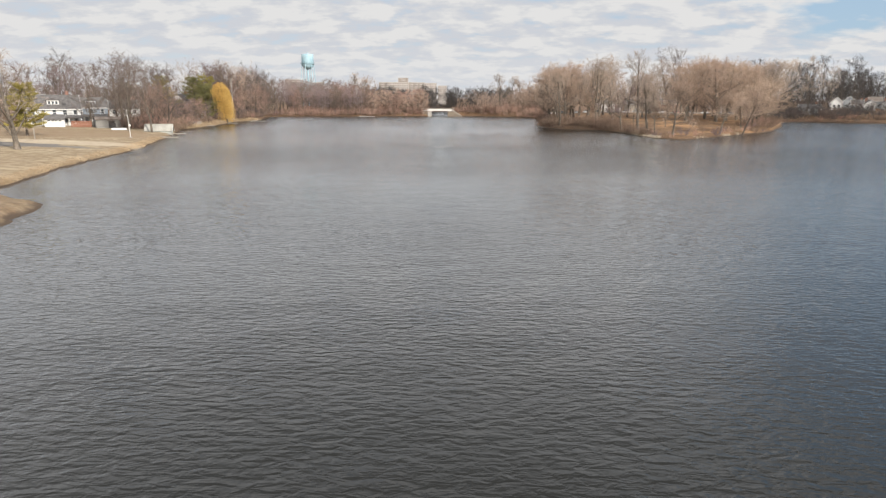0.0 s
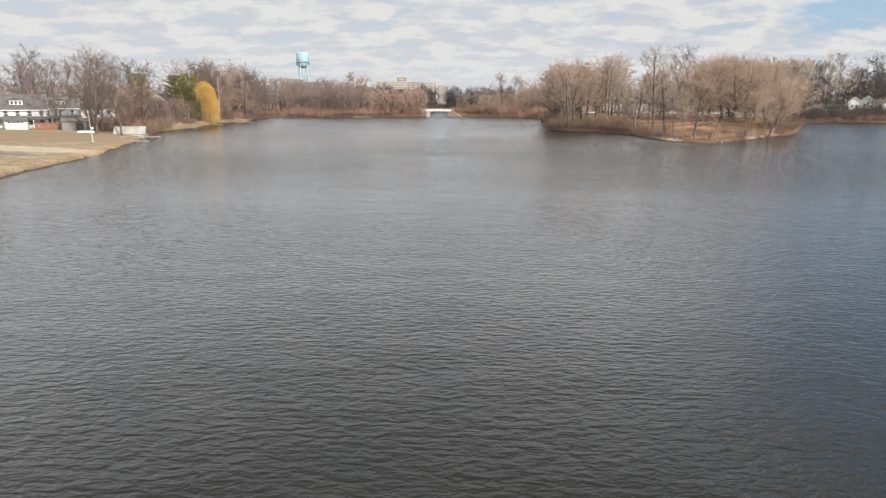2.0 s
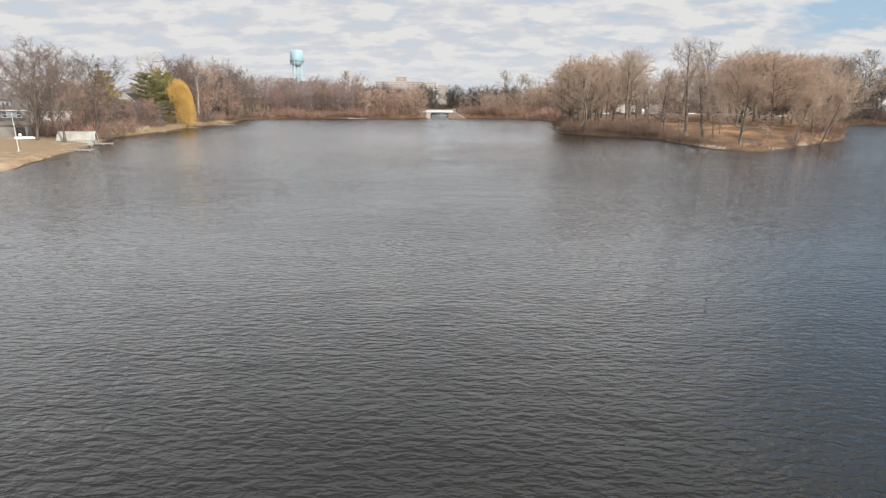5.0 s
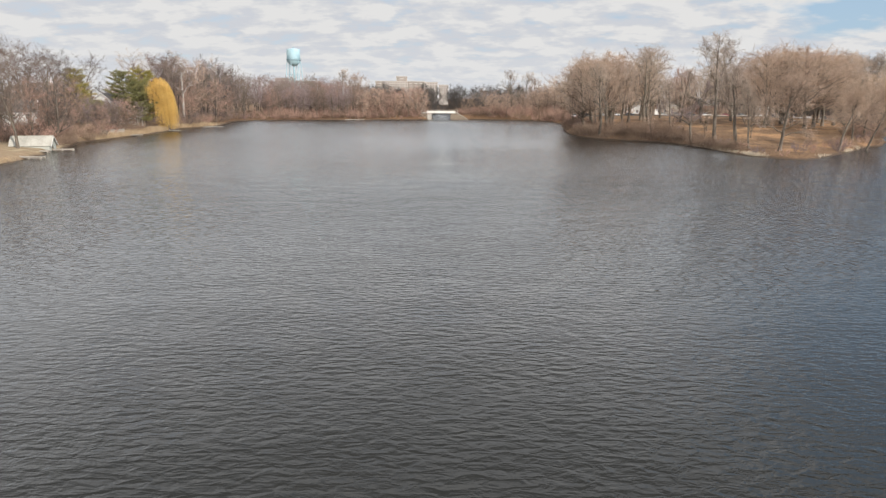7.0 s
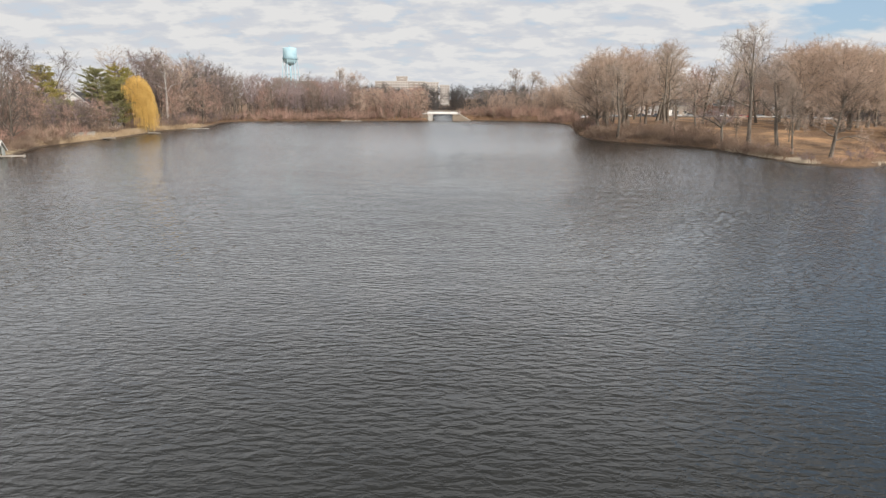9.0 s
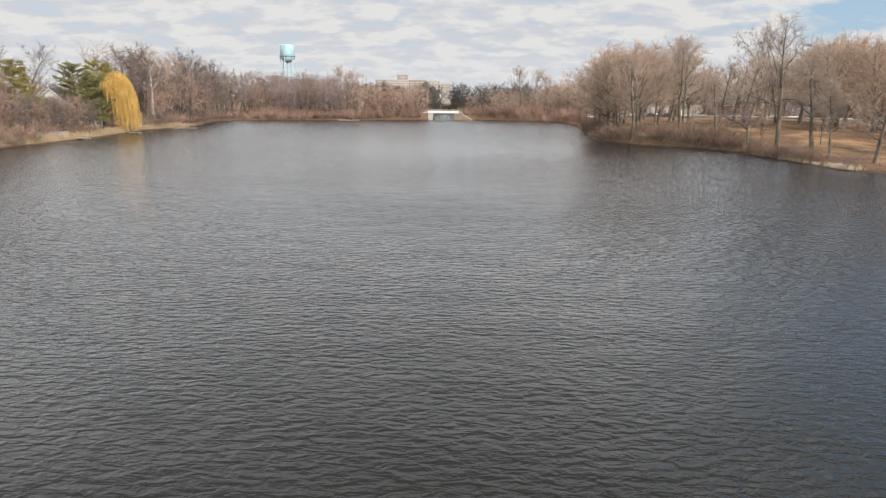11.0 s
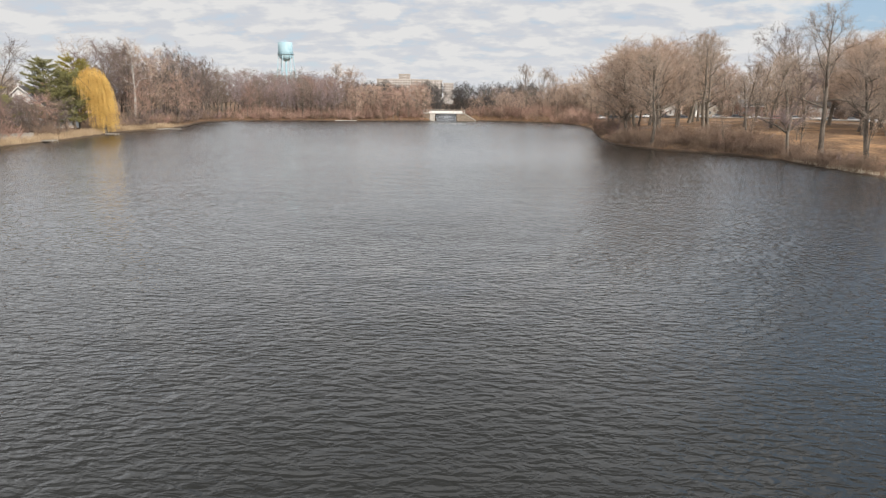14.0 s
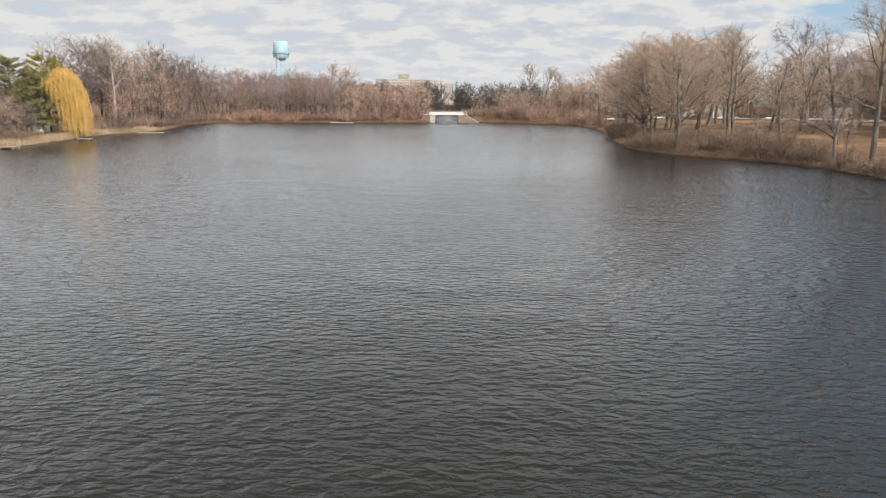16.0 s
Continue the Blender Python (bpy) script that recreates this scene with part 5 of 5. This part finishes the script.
def dock(x, y, turn, length, width, z, label, posts=3):
    ob = thing("dock", x, y, 0, turn, label, "dock")
    n = max(3, int(length / 0.3))
    me = mesh_of("plank", *box_arrays(0, length / n - 0.02, -width / 2, width / 2, z - 0.06, z), M_TIMBER)
    for i in range(n):
        p = new("plank", me)
        p.parent, p.location = ob, (i * length / n, 0, 0.004 * (i % 3))
    for s in (-1, 1):
        part("beam", box(0, length, s * width * 0.4 - 0.06, s * width * 0.4 + 0.06, z - 0.24, z - 0.07), M_TIMBER, ob)
        for i in range(posts):
            px = 0.2 + (length - 0.4) * i / max(1, posts - 1)
            part("post", rod((px, s * width * 0.42, -1.2), (px, s * width * 0.42, z + 0.12), 0.09, sides=6), M_TIMBER, ob)
    return ob


dock(-86.4, 180.9, 14, 5.6, 1.4, 0.55, "grey plank dock in front of the boathouse", 3)
dock(-83.6, 186.9, 18, 4.4, 1.0, 0.45, "narrow grey plank walkway beside the boathouse", 3)
dock(-92.4, 238.4, -3, 3.6, 2.0, 0.5, "small dark wooden landing on the reedy bank", 2)
dock(-92.6, 266.5, -20, 4.0, 1.2, 0.4, "low wooden landing under the willow", 2)
dock(-79.6, 170.6, -6, 5.2, 1.2, 0.45, "narrow weathered plank jetty on the bank", 3)

M_LOG = surface("bleached_log", (0.22, 0.195, 0.165), (0.52, 0.48, 0.42), 1.0, 0.9)


def log(x0, y0, x1, y1, r, label):
    rr = np.random.default_rng(int(abs(x0 * 10)))
    g = Geo()
    n = 7
    s = np.linspace(0, 1, n)[:, None]
    pts = np.array([0, 0, 0.06]) * (1 - s) + np.array([x1 - x0, y1 - y0, 0.1]) * s + rr.normal(size=(n, 3)) * np.array([0.22, 0.22, 0.05])
    g.add(*tube(pts, np.linspace(r, r * 0.5, n), 7, True))
    for _ in range(7):
        k = int(rr.integers(1, n - 1))
        g.add(*tube(wander(rr, pts[k], (rr.normal(), rr.normal(), 0.6), 0.6 + 1.2 * rr.random(), 3, 0.25), np.linspace(0.07, 0.02, 4), 4, True))
    ob = solid("log", *g.arrays(), M_LOG, smooth=True)
    ob.location = (x0, y0, 0)
    tagged(ob, label, "log")


log(-92.6, 295.0, -85.4, 297.9, 0.17, "bleached fallen log floating at the bank")
log(-51, 381, -41, 382.5, 0.25, "bleached fallen trunk along the far shore")
log(57, 254, 50.5, 239, 0.14, "pale dead trunk leaning down the bank")
log(227, 201, 236, 196, 0.16, "dead branch lying in the inlet")

# ---- houses on the left bank ----
M_SIDING = surface("white_siding", (0.66, 0.65, 0.62), (0.80, 0.79, 0.76), 0.6, 0.7)
M_SIDING_BLUE = surface("blue_grey_siding", (0.24, 0.28, 0.32), (0.36, 0.40, 0.44), 0.6, 0.75)
# grey siding that also holds shade in its colour for the inlet's white houses
M_SIDING_SHADE = surface("grey_shaded_siding", (0.34, 0.355, 0.36), (0.48, 0.495, 0.50), 0.6, 0.75)
M_SIDING_TAN = surface("tan_siding", (0.45, 0.40, 0.33), (0.58, 0.53, 0.45), 0.6, 0.75)
M_ROOF = surface("grey_shingles", (0.085, 0.078, 0.074), (0.17, 0.158, 0.15), 1.2, 0.95, 0.01)
M_ROOF_BROWN = surface("brown_shingles", (0.11, 0.09, 0.075), (0.22, 0.185, 0.16), 1.2, 0.95, 0.01)
M_BRICK = surface("red_brick", (0.22, 0.115, 0.085), (0.34, 0.19, 0.145), 2.0, 0.9)
M_RED_FENCE = surface("red_brown_fence_boards", (0.20, 0.09, 0.06), (0.33, 0.165, 0.11), 1.0, 0.9)
M_ASPHALT = surface("grey_asphalt", (0.045, 0.045, 0.045), (0.085, 0.084, 0.08), 0.6, 0.95)


def house(x, y, turn, w, d, h, roof_h, wall, roof, label, windows=4, floors=2, dormer=False, chimney=True, porch=False):
    """A gabled house with its ridge along its front, windows on the front and one gable end."""
    z0 = land_z(x, y)
    ob = thing("house", x, y, z0, turn, label, "house", "lakeside houses")
    part("wall", box(-w / 2, w / 2, 0, d, -1.5, h, 0.02), wall, ob)
    for sx in (-1, 1):
        part("gable", prism([(0, h), (d / 2, h + roof_h), (d, h)], sx * (w / 2 - 0.2), sx * w / 2, "x"), wall, ob)
    e = 0.5
    k = roof_h / (d / 2)
    for y0, y1, za, zb in ((-e, d / 2, h - e * k, h + roof_h), (d / 2, d + e, h + roof_h, h - e * k)):
        part("roof", prism([(y0, za), (y1, zb), (y1, zb + 0.22), (y0, za + 0.22)], -w / 2 - e, w / 2 + e, "x"), roof, ob)
    for sx in (-1, 1):
        for y0, y1, za, zb in ((-e, d / 2, h - e * k, h + roof_h), (d / 2, d + e, h + roof_h, h - e * k)):
            part("rake_board", prism([(y0, za - 0.12), (y1, zb - 0.12), (y1, zb + 0.2), (y0, za + 0.2)], sx * (w / 2 + e + 0.003), sx * (w / 2 + e + 0.06), "x"), M_WHITE, ob)
    part("fascia", box(-w / 2 - e, w / 2 + e, -e - 0.06, -e, h - e * k - 0.1, h - e * k + 0.2), M_WHITE, ob)

    def window(wx, wz, side=0):
        fr = part("window", box(-0.62, 0.62, -0.07, 0.02, -0.85, 0.85), M_WHITE, ob)
        if side:
            fr.rotation_euler, fr.location = (0, 0, radians(90 * side)), (side * w / 2, wx, wz)
        else:
            fr.location = (wx, 0, wz)
        for sz in (-0.4, 0.4):
            part("pane", box(-0.5, 0.5, -0.085, -0.03, sz - 0.35, sz + 0.35), M_GLASS_DARK, fr)

    for f in range(floors):
        wz = 1.5 + f * 2.8
        if wz > h - 0.8:
            break
        for i in range(windows):
            window(-w / 2 + (i + 0.5) * w / windows, wz)
        for i in range(2):
            window(d * (0.3 + 0.4 * i), wz, 1)
            window(d * (0.3 + 0.4 * i), wz, -1)
    if dormer:
        zc = h + roof_h * 0.42
        part("dormer", box(-1.7, 1.7, d * 0.12, d * 0.5, zc - 0.7, zc + 0.9), wall, ob)
        part("dormer_roof", prism([(-2.0, zc + 0.85), (0, zc + 1.6), (2.0, zc + 0.85)], d * 0.12 - 0.3, d * 0.5), roof, ob)
        for i in range(3):
            dw = part("dormer_window", box(-1.45 + i * 1.02, -0.6 + i * 1.02, d * 0.12 - 0.05, d * 0.12 + 0.02, zc - 0.5, zc + 0.6), M_WHITE, ob)
            part("pane", box(-1.35 + i * 1.02, -0.7 + i * 1.02, d * 0.12 - 0.07, d * 0.12 - 0.04, zc - 0.4, zc + 0.5), M_GLASS_DARK, dw)
    if chimney:
        part("chimney", box(w * 0.28, w * 0.28 + 0.9, d * 0.55, d * 0.55 + 0.9, h, h + roof_h + 1.3, 0.03), M_BRICK, ob, "red brick chimney")
    if porch:
        part("porch_roof", prism([(-3.2, 2.6), (-0.02, 3.3), (-0.02, 3.42), (-3.2, 2.72)], -w / 2, w / 2, "x"), roof, ob)
        part("porch_floor", box(-w / 2, w / 2, -3.0, -0.02, -0.6, 0.25), M_CONCRETE, ob)
        for i in range(5):
            px = -w / 2 + 0.2 + i * (w - 0.4) / 4
            part("porch_post", box(px - 0.12, px + 0.12, -3.0, -2.76, 0.25, 2.66), M_WHITE, ob)
        part("porch_rail", box(-w / 2, w / 2, -2.95, -2.87, 1.0, 1.1), M_WHITE, ob)
    return ob


house(-127, 200, 35, 15, 10, 5.6, 4.2, M_SIDING, M_ROOF, "white two-storey house with a grey roof and dormer", 5, 2, True, True, True)
house(-122, 213, 30, 10, 9, 5.8, 3.2, M_SIDING_BLUE, M_ROOF, "blue-grey house with white trim and a grey roof", 3, 2, True, False, True)
house(-116, 224, 25, 10, 9, 5.4, 3.0, M_SIDING, M_ROOF, "white lakeside house with a grey gabled roof", 3, 2)
house(-107.2, 271.5, 82, 12, 13, 6.2, 4.8, M_SIDING, M_ROOF, "white gabled house half hidden behind pines", 3, 2, False, True)
house(-141, 184, 40, 11, 9, 5.4, 3.4, M_SIDING_TAN, M_ROOF, "tan house with a grey roof behind the lawn", 3, 2)
house(-150, 168, 45, 11, 9, 3.2, 3.0, M_SIDING, M_ROOF_BROWN, "low white house with a brown roof", 3, 1)

# houses across the inlet and beyond the park road
for i, (x, y, turn, w) in enumerate(INLET_HOUSES):
    mat, text = ((M_SIDING, "small white house across the inlet half hidden by trees"), (M_SIDING_SHADE, "house across the inlet in shade-toned grey siding behind bare trees"))[i % 3 != 1]
    tagged(house(x, y, turn, w * 0.8, 6, 3.4 + 0.8 * (i % 2), 2.4, mat, (M_ROOF, M_ROOF_BROWN)[i % 2], text, 3, 2, False, i % 2 == 0), group="houses across the inlet")
for x, y, mat, text in ((108, 402, M_SIDING, "white house beyond the park road"), (128, 404, M_SIDING_TAN, "tan house beyond the park road"), (152, 412, M_BRICK, "red brick house beyond the park road"), (178, 396, M_SIDING, "white house with a dark roof beyond the road")):
    tagged(house(x, y, 0, 11, 8, 5.0, 2.8, mat, M_ROOF, text, 3, 2, False, False), group="houses beyond the park")


def garage(x, y, turn):
    z0 = land_z(x, y)
    ob = thing("garage", x, y, z0, turn, "low white garage with a panelled door and grey roof", "garage")
    part("wall", box(-2.7, 2.7, 0, 6, -0.8, 2.5, 0.02), M_SIDING, ob)
    for y0, y1, za, zb in ((-0.4, 3, 2.3, 3.7), (3, 6.4, 3.7, 2.3)):
        part("roof", prism([(y0, za), (y1, zb), (y1, zb + 0.15), (y0, za + 0.15)], -3.0, 3.0, "x"), M_ROOF, ob)
    for i in range(4):
        d = part("door_panel", box(-2.1, 2.1, -0.06, 0.02, 0.05 + i * 0.55, 0.55 + i * 0.55, 0.015), M_WHITE, ob)
    for i in range(4):
        part("door_pane", box(-1.85 + i * 0.99, -1.15 + i * 0.99, -0.09, -0.05, 1.8, 2.1), M_GLASS_DARK, ob)


garage(-121.5, 190.5, 30)


def board_fence(x0, y0, x1, y1, h, mat, label):
    ln, turn = math.hypot(x1 - x0, y1 - y0), math.degrees(math.atan2(y1 - y0, x1 - x0))
    ob = thing("fence", x0, y0, land_z((x0 + x1) / 2, (y0 + y1) / 2), turn, label, "fence")
    n = int(ln / 0.3)
    me = mesh_of("board", *box_arrays(0.01, 0.28, -0.015, 0.015, -0.3, h), mat)
    for i in range(n):
        b = new("board", me)
        b.parent, b.location = ob, (i * 0.3, 0, 0.03 * ((i * 7) % 3))
    for z in (0.4, h - 0.3):
        part("rail", box(0, n * 0.3, 0.016, 0.07, z - 0.05, z + 0.05), mat, ob)
    for i in range(int(ln / 2.4) + 1):
        part("post", box(i * 2.4 - 0.05, i * 2.4 + 0.05, 0.071, 0.18, -0.5, h + 0.1), mat, ob)


board_fence(-117.5, 192.5, -112.5, 195.5, 1.9, M_RED_FENCE, "red-brown board fence beside the garage")


def garden_shed(x, y, turn):
    """A grey boarded shed with a low brown roof and a dark double door."""
    ob = thing("shed", x, y, land_z(x, y), turn, "weathered grey board shed with a low brown roof", "shed")
    w, d, h = 7.0, 4.0, 2.7
    part("wall", box(0, w, 0, d, -0.4, h, 0.02), M_SHED, ob)
    me = mesh_of("board", *box_arrays(0.01, 0.27, -0.03, 0.0, -0.3, h - 0.05), M_SHED)
    for i in range(int(w / 0.28)):
        if 3.6 < i * 0.28 + 0.14 < 5.6:
            continue
        p = new("board", me)
        p.parent, p.location = ob, (i * 0.28, -0.002, 0.02 * ((i * 5) % 3))
    for y0, y1, za, zb in ((-0.35, d / 2, h - 0.1, h + 0.75), (d / 2, d + 0.35, h + 0.75, h - 0.1)):
        part("roof", prism([(y0, za), (y1, zb), (y1, zb + 0.12), (y0, za + 0.12)], -0.3, w + 0.3, "x"), M_ROOF_BROWN, ob)
    for sx in (0, w - 0.15):
        part("gable", prism([(0.1, h), (d / 2, h + 0.7), (d - 0.1, h)], sx, sx + 0.15, "x"), M_SHED, ob)
    for i in range(2):
        leaf = part("door", box(3.62 + i * 0.99, 4.59 + i * 0.99, -0.05, 0.0, 0.05, 2.2, 0.01), M_SHED_DOOR, ob, "dark door leaf")
        part("hinge", box(3.66 + i * 1.6, 3.95 + i * 1.6, -0.07, -0.051, 1.7, 1.78), M_TIMBER, leaf)


M_SHED = surface("weathered_grey_boards", (0.16, 0.155, 0.14), (0.30, 0.285, 0.26), 1.2, 0.9, stretch=(3, 3, 0.5))
M_SHED_DOOR = surface("dark_door_paint", (0.045, 0.045, 0.045), (0.085, 0.083, 0.08), 1.0, 0.8)
garden_shed(-109.5, 192.2, 22)
board_fence(-112.4, 195.6, -107.6, 197.6, 1.9, M_SHED, "grey board fence between the shed and the house")
board_fence(-98.5, 224, -93.6, 238.2, 1.2, M_TIMBER, "low weathered board fence above the reeds")


def flagpole(x, y):
    ob = thing("flagpole", x, y, land_z(x, y), 0, "bare white flagpole on the lawn", "flagpole")
    part("pole", rod((0, 0, 0), (-0.3, 0, 6.9), 0.07, 0.04, 8), M_WHITE, ob)
    part("base", lathe([(0, 0.12), (0.35, 0.12), (0.4, -0.2), (0, -0.2)], 10), M_CONCRETE, ob)
    part("finial", lathe([(0, 0.14), (0.1, 0.1), (0.14, 0), (0.1, -0.1), (0, -0.14)], 10), M_WHITE, ob).location = (-0.3, 0, 7.0)


flagpole(-81.5, 157.5)


def rowing_boat(x, y, turn, label):
    ob = thing("rowing_boat", x, y, land_z(x, y), turn, label, "boat")
    bm = bmesh.new()
    rows = []
    for i in range(9):
        u = i / 8
        w = 0.75 * math.sin(math.pi * (0.12 + 0.8 * u)) ** 0.7
        rows.append([bm.verts.new((u * 4.4, s * w * k, z)) for s, k, z in ((-1, 1, 0.02), (-1, 0.8, 0.36), (-1, 0.35, 0.5), (1, 0.35, 0.5), (1, 0.8, 0.36), (1, 1, 0.02))])
    for a, b in zip(rows, rows[1:]):
        for j in range(5):
            bm.faces.new((a[j], a[j + 1], b[j + 1], b[j]))
    bm.faces.new(rows[0])
    bm.faces.new(rows[-1][::-1])
    bmesh.ops.recalc_face_normals(bm, faces=bm.faces)
    part("hull", bm, M_WHITE, ob, "", True)
    part("keel", box(0.2, 4.2, -0.04, 0.04, 0.48, 0.58), M_WHITE, ob)


def yard_lamp(x, y):
    ob = thing("yard_lamp", x, y, land_z(x, y), 0, "white globe lamp on a short post by the flagpole", "lamp")
    part("post", rod((0, 0, -0.2), (0, 0, 2.6), 0.05, 0.04, 8), M_TIMBER, ob, "slim grey post")
    part("globe", lathe([(0, 3.2), (0.2, 3.14), (0.32, 2.92), (0.28, 2.7), (0.1, 2.58), (0, 2.58)], 14), M_WHITE, ob, "white round globe", True)


yard_lamp(-83.2, 161)
rowing_boat(-101.2, 185.5, 8, "white rowing boat turned keel up on the lawn")


def lawn_post(x, y, h):
    ob = thing("post", x, y, land_z(x, y), 0, "dark wooden post on the lawn", "post")
    part("shaft", box(-0.12, 0.12, -0.12, 0.12, -0.3, h, 0.02), M_TIMBER, ob)
    part("cap", box(-0.17, 0.17, -0.17, 0.17, h, h + 0.08, 0.02), M_TIMBER, ob)


lawn_post(-95.2, 139.8, 2.4)


# ---- road, rail and cars behind the park ----
def strip(name, pts, width, lift, mat, label, category):
    """A band laid on the ground along a line."""
    p = np.array([np.array(pts[i]) * (1 - t) + np.array(pts[i + 1]) * t for i in range(len(pts) - 1) for t in np.linspace(0, 1, 24, endpoint=i == len(pts) - 2)])
    d = np.gradient(p, axis=0)
    d /= np.linalg.norm(d, axis=1)[:, None]
    nrm = np.stack([-d[:, 1], d[:, 0]], 1)
    cols = 5
    v = []
    for k in range(cols):
        q = p + nrm * width * (k / (cols - 1) - 0.5)
        v.append(np.stack([q[:, 0], q[:, 1], land(q[:, 0], q[:, 1]) + lift], 1))
    v = np.concatenate(v)
    n = len(p)
    f = [(k * n + i, k * n + i + 1, (k + 1) * n + i + 1, (k + 1) * n + i) for k in range(cols - 1) for i in range(n - 1)]
    tagged(solid(name, v, f, mat), label, category, kind="structure")


ROAD = [(62, 384), (110, 376), (160, 368), (196, 356)]
strip("road", ROAD, 7.0, 0.10, M_ASPHALT, "grey asphalt road behind the lakeside park", "road")


def guard_rail(x0, y0, x1, y1):
    ln, turn = math.hypot(x1 - x0, y1 - y0), math.degrees(math.atan2(y1 - y0, x1 - x0))
    ob = thing("guard_rail", x0, y0, land_z((x0 + x1) / 2, (y0 + y1) / 2), turn, "white road guard rail behind the park lawn", "guard rail", "guard rails")
    part("rail", box(0, ln, -0.06, 0.06, 0.40, 0.75, 0.03), M_CONCRETE, ob)
    for i in range(int(ln / 2.5) + 1):
        part("post", box(i * 2.5, i * 2.5 + 0.14, 0.061, 0.2, -0.5, 0.8, 0.02), M_TIMBER, ob)


for (x0, y0), (x1, y1) in zip(ROAD, ROAD[1:]):
    for k in range(3):
        a, b = k / 3, (k + 0.94) / 3
        if x0 + (x1 - x0) * a < 108:
            continue
        guard_rail(x0 + (x1 - x0) * a, y0 + (y1 - y0) * a - 5, x0 + (x1 - x0) * b, y0 + (y1 - y0) * b - 5)

strip("path", [(98, 322), (126, 312), (150, 298)], 2.4, 0.09, M_CONCRETE, "pale footpath across the park lawn", "path")


def sign_post(x, y):
    ob = thing("sign_post", x, y, land_z(x, y), 0, "white sign board on a post beside the road", "sign")
    part("post", box(-0.08, 0.08, -0.08, 0.08, -0.4, 3.4, 0.01), M_TIMBER, ob)
    part("board", box(-0.75, 0.75, -0.14, -0.081, 1.0, 3.5, 0.02), M_WHITE, ob, "plain white board")


sign_post(105, 362)

M_TYRE = surface("black_rubber", (0.015, 0.015, 0.015), (0.03, 0.03, 0.03), 3, 0.9)
M_RIM = surface("alloy_rim", (0.35, 0.35, 0.36), (0.5, 0.5, 0.5), 3, 0.4, metal=0.8)
M_CARS = [surface("white_car_paint", (0.68, 0.68, 0.68), (0.78, 0.78, 0.78), 0.3, 0.3, spec=0.5), surface("silver_car_paint", (0.38, 0.39, 0.40), (0.46, 0.47, 0.48), 0.3, 0.3, metal=0.5), surface("dark_car_paint", (0.03, 0.035, 0.045), (0.05, 0.055, 0.065), 0.3, 0.3, spec=0.5), surface("red_car_paint", (0.33, 0.03, 0.03), (0.42, 0.05, 0.045), 0.3, 0.3, spec=0.5)]


def car(x, y, turn, paint, label):
    ob = thing("car", x, y, land_z(x, y) + 0.12, turn, label, "car", "parked cars by the park")
    body = prism([(-2.2, 0.3), (-2.25, 0.75), (-1.9, 0.92), (1.1, 0.98), (2.1, 0.85), (2.25, 0.6), (2.2, 0.3)], -0.88, 0.88)
    bmesh.ops.bevel(body, geom=list(body.edges), offset=0.06, segments=1, affect="EDGES")
    part("body", body, paint, ob)
    cabin = prism([(-1.75, 0.93), (-1.3, 1.45), (0.35, 1.48), (1.15, 0.96)], -0.76, 0.76)
    part("cabin", cabin, M_GLASS_DARK, ob, "dark glazed cabin")
    part("roof", box(-1.25, 0.3, -0.7, 0.7, 1.46, 1.53, 0.02), paint, ob)
    for sx in (-1.4, 1.35):
        for sy in (-0.86, 0.86):
            wl = part("wheel", rod((sx, sy - 0.1, 0.32), (sx, sy + 0.1, 0.32), 0.33, sides=14), M_TYRE, ob)
            part("rim", rod((sx, sy - 0.11, 0.32), (sx, sy + 0.11, 0.32), 0.2, sides=10), M_RIM, wl)
    for sy in (-0.6, 0.6):
        part("headlight", box(2.14, 2.24, sy - 0.18, sy + 0.18, 0.58, 0.72), M_WHITE, ob)
        part("tail_light", box(-2.27, -2.18, sy - 0.18, sy + 0.18, 0.68, 0.8), M_CARS[3], ob)


CAR_WORDS = ["white car parked on the road by the park", "silver car parked on the road by the park", "dark car parked on the road by the park", "red car parked on the road by the park"]
for i, t in enumerate((0.05, 0.09, 0.15, 0.19, 0.24, 0.29, 0.35, 0.39, 0.44, 0.49, 0.55, 0.6, 0.65, 0.7, 0.77, 0.83, 0.9)):
    k = t * 3
    (x0, y0), (x1, y1) = ROAD[min(2, int(k))], ROAD[min(2, int(k)) + 1]
    u = k - int(k)
    c = (0, 2, 1, 0, 2, 2, 0, 1, 2, 0, 3, 1, 0, 2, 1, 0, 2)[i]
    car(x0 + (x1 - x0) * u, y0 + (y1 - y0) * u - 1.6, math.degrees(math.atan2(y1 - y0, x1 - x0)), M_CARS[c], CAR_WORDS[c])
